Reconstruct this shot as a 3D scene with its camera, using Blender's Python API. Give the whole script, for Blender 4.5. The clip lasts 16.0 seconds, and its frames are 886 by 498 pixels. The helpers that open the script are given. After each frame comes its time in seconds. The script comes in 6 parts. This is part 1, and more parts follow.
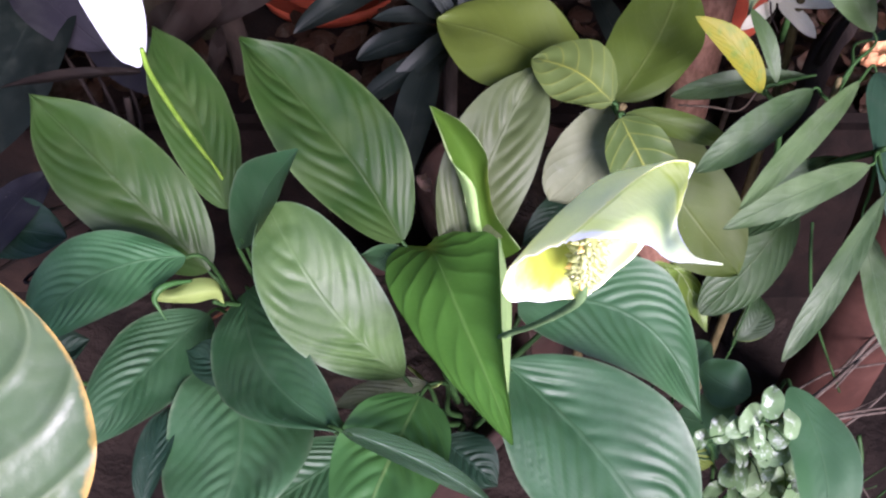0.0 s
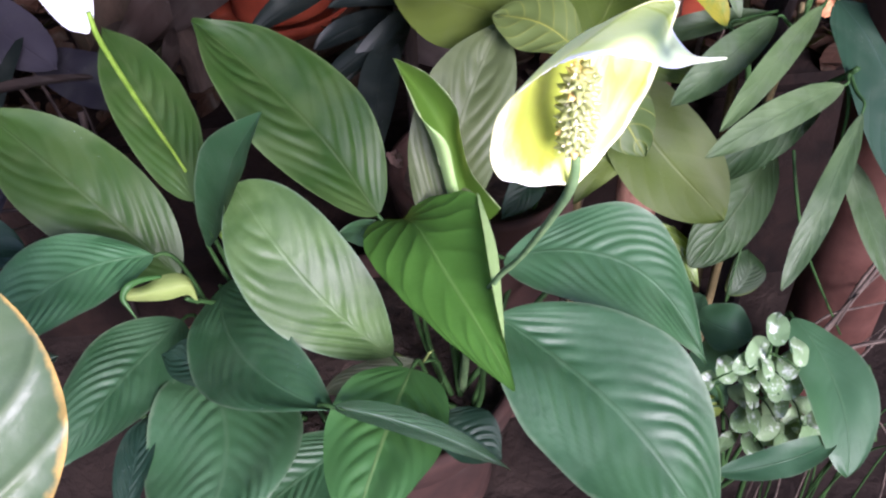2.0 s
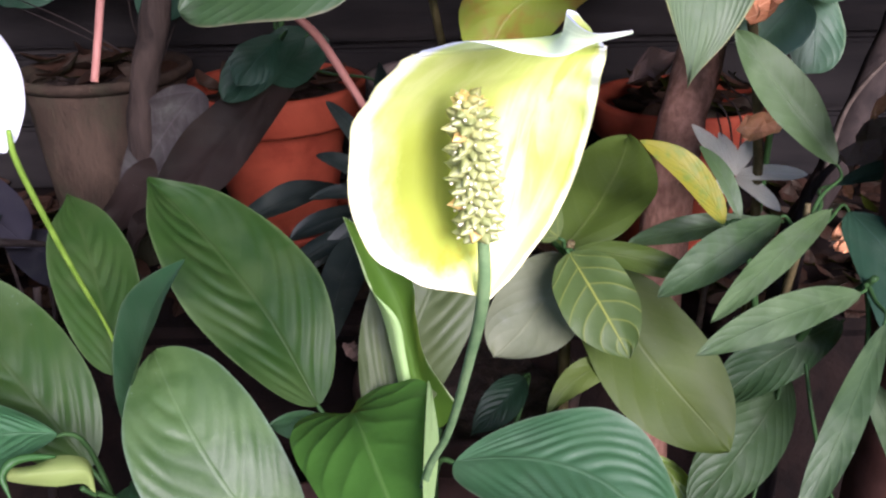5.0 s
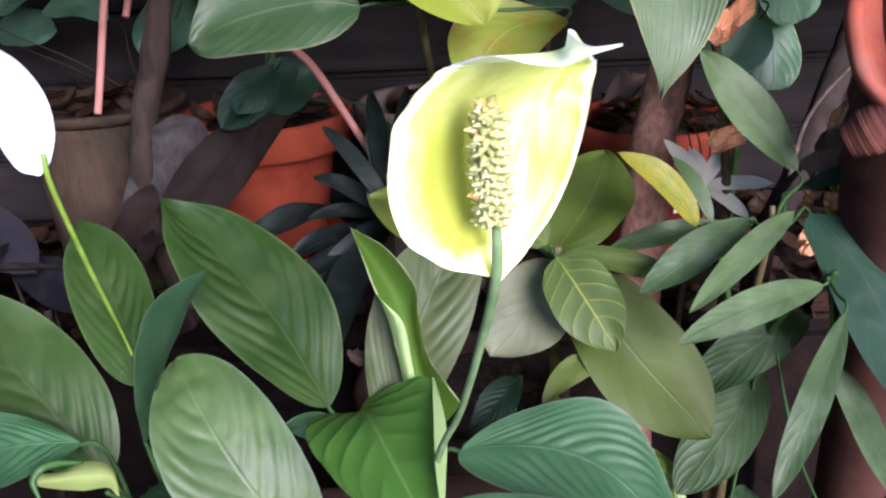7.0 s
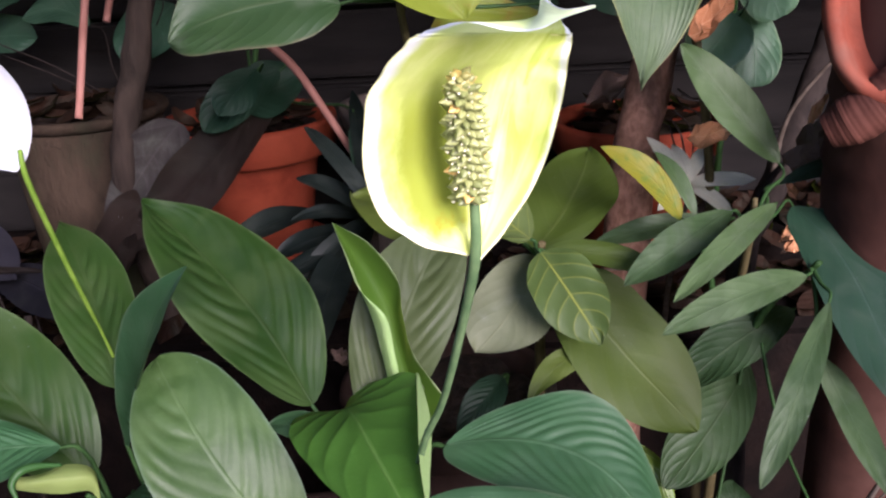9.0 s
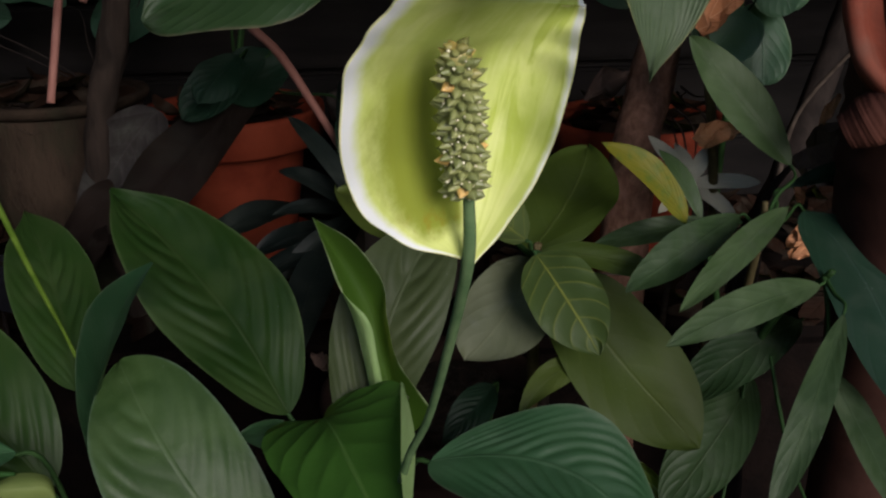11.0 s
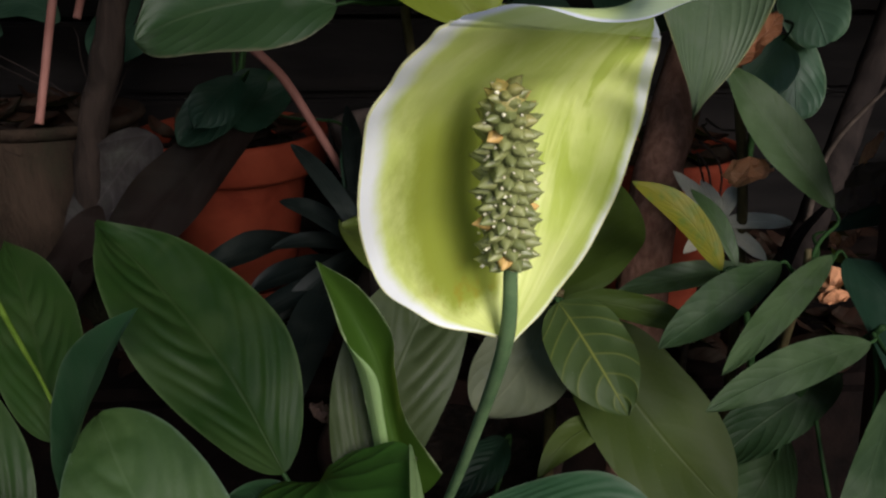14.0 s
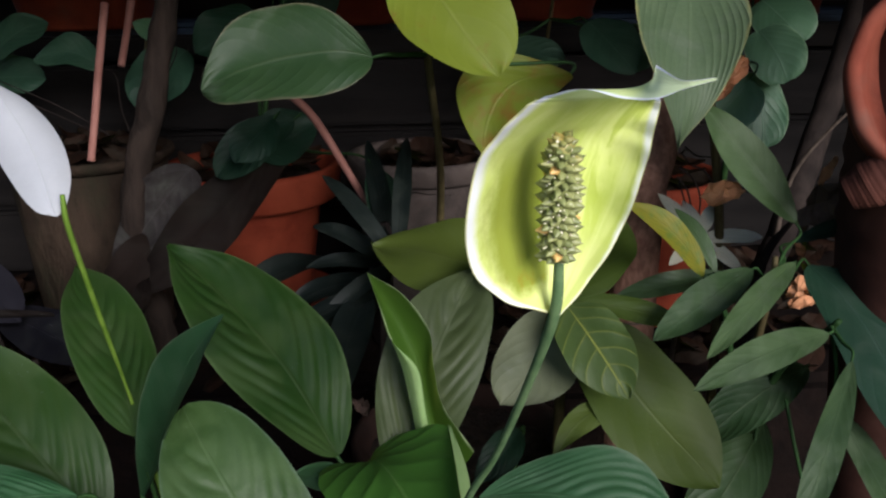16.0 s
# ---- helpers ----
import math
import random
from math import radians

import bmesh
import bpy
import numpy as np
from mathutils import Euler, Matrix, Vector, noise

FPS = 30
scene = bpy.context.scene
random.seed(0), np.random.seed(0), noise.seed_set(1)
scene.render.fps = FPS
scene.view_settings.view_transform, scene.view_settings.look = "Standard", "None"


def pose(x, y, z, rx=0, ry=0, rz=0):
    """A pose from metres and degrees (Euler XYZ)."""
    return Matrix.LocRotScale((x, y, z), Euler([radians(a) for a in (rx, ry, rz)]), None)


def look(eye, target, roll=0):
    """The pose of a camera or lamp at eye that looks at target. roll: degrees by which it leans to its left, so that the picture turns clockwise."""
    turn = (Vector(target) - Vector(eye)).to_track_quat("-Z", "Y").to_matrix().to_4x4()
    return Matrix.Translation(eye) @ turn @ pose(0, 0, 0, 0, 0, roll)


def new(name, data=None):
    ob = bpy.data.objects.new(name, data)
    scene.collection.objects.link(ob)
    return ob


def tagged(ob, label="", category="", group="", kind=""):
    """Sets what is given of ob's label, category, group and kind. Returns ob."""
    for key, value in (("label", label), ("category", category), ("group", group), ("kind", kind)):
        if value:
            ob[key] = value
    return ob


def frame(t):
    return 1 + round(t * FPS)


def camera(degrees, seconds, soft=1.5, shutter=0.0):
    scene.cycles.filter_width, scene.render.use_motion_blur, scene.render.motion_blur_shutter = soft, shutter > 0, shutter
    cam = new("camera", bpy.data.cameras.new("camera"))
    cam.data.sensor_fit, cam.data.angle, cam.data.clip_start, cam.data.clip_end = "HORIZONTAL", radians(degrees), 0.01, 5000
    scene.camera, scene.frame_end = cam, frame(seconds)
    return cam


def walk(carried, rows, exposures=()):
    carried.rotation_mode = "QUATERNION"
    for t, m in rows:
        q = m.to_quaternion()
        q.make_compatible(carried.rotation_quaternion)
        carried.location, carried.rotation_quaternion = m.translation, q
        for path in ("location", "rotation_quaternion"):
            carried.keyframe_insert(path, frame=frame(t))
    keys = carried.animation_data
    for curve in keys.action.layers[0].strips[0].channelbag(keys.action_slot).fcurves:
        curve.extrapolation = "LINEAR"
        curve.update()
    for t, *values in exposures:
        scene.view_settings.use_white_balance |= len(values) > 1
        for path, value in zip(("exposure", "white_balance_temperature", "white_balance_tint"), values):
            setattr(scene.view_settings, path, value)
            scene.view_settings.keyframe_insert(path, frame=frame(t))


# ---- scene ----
cam = camera(54.8, 16.0, 2.3)
PATH = [
    (0, (0.023, -0.017, 0.811), (-0.047, 1.342, -0.654), -1.9),
    (0.5, (0.014, -0.022, 0.828), (-0.06, 1.333, -0.641), -5.1),
    (1, (0.009, -0.04, 0.831), (-0.053, 1.324, -0.631), -7.1),
    (1.5, (0.006, -0.051, 0.793), (-0.006, 1.396, -0.587), -5.9),
    (2, (0.015, -0.046, 0.752), (0.015, 1.41, -0.62), -5.3),
    (2.5, (0.034, -0.032, 0.725), (0.045, 1.447, -0.622), -3.3),
    (3, (0.05, -0.029, 0.7), (0.066, 1.519, -0.567), -1.2),
    (3.5, (0.056, -0.03, 0.696), (0.063, 1.62, -0.434), -0.7),
    (4, (0.061, -0.032, 0.679), (0.032, 1.673, -0.366), -0.7),
    (4.5, (0.062, -0.024, 0.662), (0.007, 1.747, -0.265), -1.1),
    (5, (0.061, -0.019, 0.661), (0.008, 1.8, -0.168), -1.6),
    (7.5, (0.046, -0.072, 0.666), (0.065, 1.78, -0.089), -2.7),
    (8, (0.053, -0.076, 0.666), (0.077, 1.782, -0.073), -3.1),
    (8.5, (0.05, -0.071, 0.66), (0.08, 1.787, -0.077), -3.1),
    (11, (0.051, -0.03, 0.641), (0.111, 1.827, -0.1), -1.4),
    (11.5, (0.05, -0.021, 0.638), (0.114, 1.835, -0.105), -1.3),
    (12, (0.054, -0.013, 0.641), (0.117, 1.844, -0.098), -1.3),
    (12.5, (0.052, -0.002, 0.642), (0.117, 1.857, -0.093), -1.2),
    (13, (0.051, 0.007, 0.644), (0.115, 1.869, -0.083), -1.1),
    (13.5, (0.045, 0.013, 0.642), (0.108, 1.879, -0.076), -0.5),
    (14, (0.044, 0.015, 0.638), (0.109, 1.889, -0.059), -0.3),
    (14.5, (0.033, 0.013, 0.638), (0.104, 1.898, -0.027), -0.4),
    (15, (0.019, -0.005, 0.65), (0.1, 1.886, 0.006), -0.5),
    (15.5, (0.017, -0.035, 0.652), (0.115, 1.858, 0.015), -0.7),
    (16, (0.012, -0.064, 0.659), (0.126, 1.828, 0.022), -0.9),
]
EXPOSURES = [(0.0, 2.12, 5820, 39), (3.0, 2.15, 5720, 36), (5.0, 1.88, 5820, 34), (8.0, 2.07, 5740, 33), (8.5, 1.98, 5880, 34), (10.8, -0.14, 6330, 17), (14.0, -0.02, 6250, 17), (16.0, 0.57, 6050, 16)]
walk(cam, [(t, look(eye, target, roll)) for t, eye, target, roll in PATH], EXPOSURES)
LEDGE, BENCH = 0.27, 0.58
# ---- world, sun, exposure ----
SUN_ELEV, SUN_TURN = 25.0, 158.0        # degrees; the turn is counted from +y towards +x
world = bpy.data.worlds.new("sky")
scene.world = world
world.use_nodes = True
sky = world.node_tree.nodes.new("ShaderNodeTexSky")
sky.sky_type, sky.sun_disc = "NISHITA", False
sky.sun_elevation, sky.sun_rotation = radians(SUN_ELEV), radians(SUN_TURN)
world.node_tree.links.new(sky.outputs[0], world.node_tree.nodes["Background"].inputs[0])
world.node_tree.nodes["Background"].inputs[1].default_value = 0.15
sun = new("sun", bpy.data.lights.new("sun", "SUN"))
sun.data.energy, sun.data.angle, sun.data.color = 5.0, radians(30), (1.0, 0.95, 0.86)
to_sun = Vector((math.sin(radians(SUN_TURN)) * math.cos(radians(SUN_ELEV)), math.cos(radians(SUN_TURN)) * math.cos(radians(SUN_ELEV)), math.sin(radians(SUN_ELEV))))
sun.matrix_world = look(to_sun * 5, (0, 0, 0))


# ---- materials ----
class Nodes:
    """A small wrapper that adds nodes and links them."""

    def __init__(self, name):
        self.material = bpy.data.materials.new(name)
        self.material.use_nodes = True
        self.tree = self.material.node_tree
        self.shader = self.tree.nodes["Principled BSDF"]
        self.output = self.tree.nodes["Material Output"]

    def put(self, value, socket):
        if isinstance(value, bpy.types.NodeSocket):
            self.tree.links.new(value, socket)
        else:
            socket.default_value = value

    def math(self, op, *values, clamp=False):
        n = self.tree.nodes.new("ShaderNodeMath")
        n.operation, n.use_clamp = op, clamp
        for v, s in zip(values, n.inputs):
            self.put(v, s)
        return n.outputs[0]

    def noise(self, where, scale, detail=4.0, rough=0.55, warp=0.0):
        n = self.tree.nodes.new("ShaderNodeTexNoise")
        self.put(where, n.inputs["Vector"])
        n.inputs["Scale"].default_value, n.inputs["Detail"].default_value = scale, detail
        n.inputs["Roughness"].default_value, n.inputs["Distortion"].default_value = rough, warp
        return n.outputs["Fac"]

    def ramp(self, value, low, high):
        n = self.tree.nodes.new("ShaderNodeMapRange")
        n.interpolation_type = "SMOOTHSTEP"
        self.put(value, n.inputs[0])
        n.inputs[1].default_value, n.inputs[2].default_value = low, high
        return n.outputs[0]

    def mix(self, fac, a, b, blend="MIX"):
        n = self.tree.nodes.new("ShaderNodeMix")
        n.data_type, n.blend_type = "RGBA", blend
        self.put(fac, n.inputs[0])
        for v, i in ((a, 6), (b, 7)):
            self.put(v if isinstance(v, bpy.types.NodeSocket) else (*v, 1.0), n.inputs[i])
        return n.outputs[2]

    def bump(self, height, distance, strength=1.0, under=None):
        n = self.tree.nodes.new("ShaderNodeBump")
        self.put(height, n.inputs["Height"])
        n.inputs["Distance"].default_value, n.inputs["Strength"].default_value = distance, strength
        if under is not None:
            self.tree.links.new(under, n.inputs["Normal"])
        return n.outputs[0]

    def place(self):
        return self.tree.nodes.new("ShaderNodeNewGeometry").outputs["Position"]

    def own(self):
        return self.tree.nodes.new("ShaderNodeTexCoord").outputs["Object"]

    def chance(self):
        return self.tree.nodes.new("ShaderNodeObjectInfo").outputs["Random"]

    def along_across(self):
        """Along the leaf, 0 at its base to 1 at its tip, and across it, -1 to 1."""
        uv = self.tree.nodes.new("ShaderNodeUVMap")
        s = self.tree.nodes.new("ShaderNodeSeparateXYZ")
        self.tree.links.new(uv.outputs[0], s.inputs[0])
        return s.outputs[0], self.math("MULTIPLY_ADD", s.outputs[1], 2.0, -1.0)


def leaf_material(name, dark, light, vein, count=13, lean=0.36, ribs=0.0007, lines=0.25, rough=0.38, glow=0.22, blotch=None, blotch_at=0.62, blotch_size=48.0,
                  edge=None, dust=0.12, rib_line=0.5, coat=0.0, deep=0.21, groove=0.0, sheen=0.15, shine_tint=None):
    """A leaf: blade between dark and light green, a midrib and side veins that run forward to the edge, quilted ribs,
    dust, painted sheen.
    """
    dark, light, vein = (tuple(deep * c for c in k) for k in (dark, light, vein))
    n = Nodes(name)
    u, v = n.along_across()
    w = n.math("ABSOLUTE", v)
    pos = n.place()
    big, fine = n.noise(pos, 22.0, 3.0), n.noise(pos, 420.0, 5.0, 0.6)
    wander = n.math("MULTIPLY", n.math("SUBTRACT", n.noise(pos, 45.0, 2.0), 0.5), 0.015)
    forward = n.math("MULTIPLY", n.math("MULTIPLY_ADD", n.math("MULTIPLY", w, w), 0.6, n.math("MULTIPLY", w, 0.5)), lean)
    side = n.math("ADD", n.math("SUBTRACT", u, forward), wander)
    swell = n.math("SINE", n.math("MULTIPLY", side, count * math.pi))
    wave = n.math("MULTIPLY_ADD", n.math("MULTIPLY", swell, swell), 0.45, n.math("MULTIPLY", n.ramp(n.math("ABSOLUTE", swell), 0.0, 0.7), 0.55))
    line = n.math("SUBTRACT", 1.0, n.ramp(n.math("ABSOLUTE", swell), 0.04, 0.26))
    mid = n.math("SUBTRACT", 1.0, n.ramp(w, 0.006, 0.045))
    tone = n.math("ADD", n.math("MULTIPLY", big, 0.9), n.math("MULTIPLY", n.math("SUBTRACT", n.chance(), 0.5), 0.7), clamp=True)
    col = n.mix(n.ramp(tone, 0.2, 0.85), dark, light)
    col = n.mix(n.math("MULTIPLY", n.ramp(fine, 0.35, 0.75), 0.25), col, light)
    col = n.mix(n.math("MULTIPLY", line, lines), col, vein)
    if groove:
        col = n.mix(n.math("MULTIPLY", n.math("SUBTRACT", 1.0, n.ramp(n.math("ABSOLUTE", swell), 0.0, 0.55)), groove), col, tuple(0.55 * c for c in dark))
    col = n.mix(n.math("MULTIPLY", mid, rib_line), col, vein)
    # painted sheen: pale patches stand in for warm light reflected off the ribs
    if shine_tint:
        patch = n.ramp(n.noise(pos, 34.0, 4.0, 0.6, 0.6), 0.40, 0.66)
        col = n.mix(n.math("MULTIPLY", patch, 0.28), col, tuple(deep * c for c in shine_tint))
    if blotch:
        col = n.mix(n.math("MULTIPLY", n.ramp(n.noise(pos, blotch_size, 6.0, 0.7), blotch_at - 0.12, blotch_at + 0.06), 0.85), col, blotch)
    if edge:
        ragged = n.math("ADD", w, n.math("MULTIPLY", n.math("SUBTRACT", n.noise(pos, 130.0, 3.0), 0.5), 0.12))
        col = n.mix(n.ramp(ragged, 0.93, 1.01), col, edge)
    specks = n.ramp(n.noise(pos, 900.0, 2.0, 0.4), 0.73, 0.77)
    col = n.mix(n.math("MULTIPLY", n.math("MULTIPLY", specks, n.ramp(n.noise(pos, 35.0, 2.0), 0.5, 0.7)), 0.4), col, (0.35, 0.38, 0.34))
    col = n.mix(n.math("MULTIPLY", n.ramp(n.noise(pos, 30.0, 5.0, 0.65, 0.8), 0.45, 0.75), dust), col, (0.09, 0.10, 0.08))
    s = n.shader
    n.put(col, s.inputs["Base Color"])
    n.put(n.math("ADD", rough - 0.06, n.math("MULTIPLY", n.noise(pos, 70.0, 4.0), 0.16)), s.inputs["Roughness"])
    s.inputs["Specular IOR Level"].default_value = sheen
    s.inputs["Coat Weight"].default_value = coat
    s.inputs["Coat Roughness"].default_value = 0.25
    hump = n.math("MULTIPLY", wave, n.math("MULTIPLY", n.ramp(w, 0.02, 0.25), n.math("MULTIPLY_ADD", n.noise(pos, 28.0, 2.0), 1.6, -0.1, clamp=True)))
    b = n.bump(hump, ribs)
    b = n.bump(n.math("SUBTRACT", 1.0, mid), 0.00025, 1.0, b)
    b = n.bump(n.noise(pos, 160.0, 4.0, 0.6), 0.0003, 0.8, b)
    b = n.bump(fine, 0.00012, 0.8, b)
    n.put(b, s.inputs["Normal"])
    if glow:
        t = n.tree.nodes.new("ShaderNodeBsdfTranslucent")
        n.put(n.mix(0.55, col, (0.30, 0.42, 0.05)), t.inputs[0])
        m = n.tree.nodes.new("ShaderNodeMixShader")
        m.inputs[0].default_value = glow
        n.tree.links.new(s.outputs[0], m.inputs[1])
        n.tree.links.new(t.outputs[0], m.inputs[2])
        n.tree.links.new(m.outputs[0], n.output.inputs[0])
    return n.material


def rough_material(name, dark, light, scale=40.0, rough=0.8, relief=0.001, stain=None, stain_at=0.6, stretch=(1, 1, 1), pits=0.5):
    """Clay, bark, soil, stone: two tones, stains, grain and pits."""
    n = Nodes(name)
    m = n.tree.nodes.new("ShaderNodeMapping")
    n.tree.links.new(n.own(), m.inputs[0])
    m.inputs["Scale"].default_value = stretch
    pos = m.outputs[0]
    big, fine = n.noise(pos, scale, 5.0, 0.6, 0.4), n.noise(pos, scale * 9, 5.0, 0.65)
    col = n.mix(n.ramp(big, 0.3, 0.72), dark, light)
    col = n.mix(n.math("MULTIPLY", n.ramp(fine, 0.4, 0.8), 0.35), col, light)
    if stain:
        col = n.mix(n.math("MULTIPLY", n.ramp(n.noise(pos, scale * 0.45, 6.0, 0.7), stain_at - 0.1, stain_at + 0.1), 0.8), col, stain)
    tone = n.math("MULTIPLY_ADD", n.chance(), 0.3, 0.85)
    g = n.tree.nodes.new("ShaderNodeHueSaturation")
    n.put(tone, g.inputs["Value"])
    n.put(col, g.inputs["Color"])
    s = n.shader
    n.put(g.outputs[0], s.inputs["Base Color"])
    n.put(n.math("MULTIPLY_ADD", fine, 0.2, rough - 0.1), s.inputs["Roughness"])
    s.inputs["Specular IOR Level"].default_value = 0.06
    b = n.bump(big, relief)
    n.put(n.bump(fine, relief * 0.35, pits, b), s.inputs["Normal"])
    return n.material


LILY = leaf_material("peace lily leaf", (0.036, 0.115, 0.018), (0.076, 0.190, 0.036), (0.17, 0.24, 0.09), count=8, lean=0.4, ribs=0.0, rough=0.43, glow=0.18, rib_line=0.3, lines=0.0, dust=0.04, deep=0.162, sheen=0.12, shine_tint=(0.21, 0.33, 0.11), edge=(0.030, 0.052, 0.017))
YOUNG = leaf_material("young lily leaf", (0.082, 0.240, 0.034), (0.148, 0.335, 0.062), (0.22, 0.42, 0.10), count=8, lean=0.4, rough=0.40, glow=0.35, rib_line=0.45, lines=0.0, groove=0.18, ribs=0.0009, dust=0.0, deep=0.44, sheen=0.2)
COOL = leaf_material("lower lily leaf", (0.028, 0.100, 0.037), (0.058, 0.165, 0.064), (0.12, 0.22, 0.11), count=12, lean=0.4, ribs=0.0, rough=0.46, glow=0.12, rib_line=0.3, lines=0.0, dust=0.06, deep=0.29, sheen=0.2, shine_tint=(0.11, 0.24, 0.12), edge=(0.040, 0.066, 0.036))
# COOL with a higher deep: one leaf's bright sheen put into its colour
COOL_LIT = leaf_material("lower lily leaf brightened for sheen", (0.028, 0.100, 0.037), (0.058, 0.165, 0.064), (0.12, 0.22, 0.11), count=12, lean=0.4, ribs=0.0, rough=0.48, glow=0.12, rib_line=0.3, lines=0.0, dust=0.06, deep=0.46, sheen=0.17, shine_tint=(0.11, 0.24, 0.12), edge=(0.040, 0.066, 0.036))
WARM = leaf_material("dull green lily leaf", (0.052, 0.115, 0.030), (0.104, 0.188, 0.052), (0.16, 0.25, 0.11), count=8, lean=0.4, ribs=0.0, rough=0.43, glow=0.12, rib_line=0.3, lines=0.0, dust=0.06, deep=0.315, sheen=0.14, shine_tint=(0.19, 0.31, 0.115), edge=(0.040, 0.066, 0.036))
DUSTY = leaf_material("dusty olive lily leaf", (0.070, 0.108, 0.034), (0.125, 0.165, 0.062), (0.17, 0.21, 0.10), count=8, lean=0.4, ribs=0.0, rough=0.46, glow=0.12, rib_line=0.3, lines=0.0, dust=0.12, deep=0.25, sheen=0.12, shine_tint=(0.19, 0.24, 0.115))
FRESH = leaf_material("fresh green lily leaf", (0.046, 0.18, 0.038), (0.085, 0.25, 0.065), (0.20, 0.36, 0.11), count=8, lean=0.4, ribs=0.0, rough=0.43, glow=0.25, rib_line=0.9, lines=0.0, dust=0.03, deep=0.27, sheen=0.2)
WITHERED = leaf_material("limp leaf with white veins", (0.030, 0.10, 0.038), (0.060, 0.16, 0.065), (0.55, 0.66, 0.52), count=5, lean=1.6, ribs=0.0006, rough=0.45, glow=0.2, rib_line=0.7, lines=0.55, dust=0.05, deep=0.34)
PALE = leaf_material("pale rolled lily leaf", (0.16, 0.26, 0.06), (0.30, 0.38, 0.12), (0.34, 0.42, 0.16), count=4, rough=0.5, glow=0.3, ribs=0.00006, lines=0.03, rib_line=0.1, deep=0.45)
FURL = leaf_material("half rolled leaf", (0.085, 0.25, 0.022), (0.16, 0.35, 0.042), (0.27, 0.44, 0.10), count=6, lean=0.3, ribs=0.0001, rough=0.42, glow=0.4, rib_line=0.2, lines=0.05, dust=0.0, deep=0.25, edge=(0.42, 0.52, 0.27))
FOLD = leaf_material("pale underside of a young leaf", (0.26, 0.40, 0.15), (0.38, 0.50, 0.24), (0.42, 0.54, 0.28), count=6, lean=0.3, ribs=0.0001, rough=0.45, glow=0.45, rib_line=0.1, lines=0.05, dust=0.0, deep=0.75)
OLIVE = leaf_material("olive leaf", (0.080, 0.136, 0.016), (0.148, 0.207, 0.032), (0.20, 0.26, 0.07), count=6, lean=0.34, ribs=0.0002, lines=0.16, rough=0.55, glow=0.2, dust=0.05, rib_line=0.35, deep=0.245)
GREYED = leaf_material("dusty grey-green leaf", (0.12, 0.15, 0.075), (0.23, 0.25, 0.15), (0.26, 0.28, 0.16), count=7, lean=0.42, ribs=0.0002, lines=0.12, rough=0.6, glow=0.1, dust=0.5, rib_line=0.3, deep=0.3)
VEINED = leaf_material("green leaf with yellow veins", (0.072, 0.130, 0.028), (0.130, 0.188, 0.052), (0.36, 0.40, 0.07), count=6, lean=0.22, ribs=0.0006, lines=0.4, rough=0.5, glow=0.25, dust=0.08, rib_line=1.0, deep=0.32)
# its dust also stands in for the pale sheen on these leaves
LANCE = leaf_material("lance leaf", (0.042, 0.090, 0.032), (0.090, 0.158, 0.058), (0.16, 0.26, 0.12), count=9, lean=0.2, ribs=0.0002, lines=0.22, rough=0.45, glow=0.2, dust=0.22, rib_line=0.4, deep=0.31, sheen=0.14, shine_tint=(0.22, 0.32, 0.16))
SPOTTED = leaf_material("yellowing spotted leaf", (0.20, 0.22, 0.015), (0.36, 0.34, 0.022), (0.4, 0.40, 0.06), count=8, ribs=0.0002, lines=0.15, rough=0.5, glow=0.25, blotch=(0.045, 0.075, 0.01), blotch_at=0.58, blotch_size=140.0, dust=0.05, deep=0.26)
YELLOW = leaf_material("yellow-green leaf", (0.14, 0.22, 0.015), (0.26, 0.33, 0.03), (0.34, 0.40, 0.08), count=7, lean=0.42, ribs=0.0003, lines=0.18, rough=0.5, glow=0.28, blotch=(0.10, 0.05, 0.01), blotch_at=0.68, dust=0.03, deep=0.34)
MOTTLED = leaf_material("yellowing leaf with brown mottling", (0.14, 0.22, 0.015), (0.26, 0.33, 0.03), (0.34, 0.40, 0.08), count=7, lean=0.42, ribs=0.0003, lines=0.18, rough=0.5, glow=0.28, blotch=(0.10, 0.05, 0.01), blotch_at=0.57, blotch_size=34.0, dust=0.08, deep=0.3)
GLOSSY = leaf_material("glossy yellow-green leaf", (0.075, 0.130, 0.020), (0.150, 0.220, 0.035), (0.40, 0.45, 0.30), count=5, lean=0.3, ribs=0.0006, lines=0.3, rough=0.36, glow=0.2, dust=0.15, rib_line=0.6, deep=0.85, sheen=0.3, edge=(0.24, 0.34, 0.05))
BROAD = leaf_material("broad waxy leaf", (0.115, 0.21, 0.085), (0.185, 0.28, 0.125), (0.34, 0.42, 0.22), count=5, lean=0.3, ribs=0.0028, lines=0.30, rough=0.40, glow=0.12, edge=(0.22, 0.14, 0.035), dust=0.2, coat=0.0, rib_line=0.4, sheen=0.3)
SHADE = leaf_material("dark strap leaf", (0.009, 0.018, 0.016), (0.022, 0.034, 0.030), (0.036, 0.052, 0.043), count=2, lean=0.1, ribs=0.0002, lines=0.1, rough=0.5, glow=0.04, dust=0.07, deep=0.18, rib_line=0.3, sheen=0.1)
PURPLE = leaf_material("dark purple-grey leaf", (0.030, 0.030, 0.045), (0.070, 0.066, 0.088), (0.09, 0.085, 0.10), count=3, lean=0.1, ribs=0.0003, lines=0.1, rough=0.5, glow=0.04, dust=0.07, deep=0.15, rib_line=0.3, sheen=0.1)
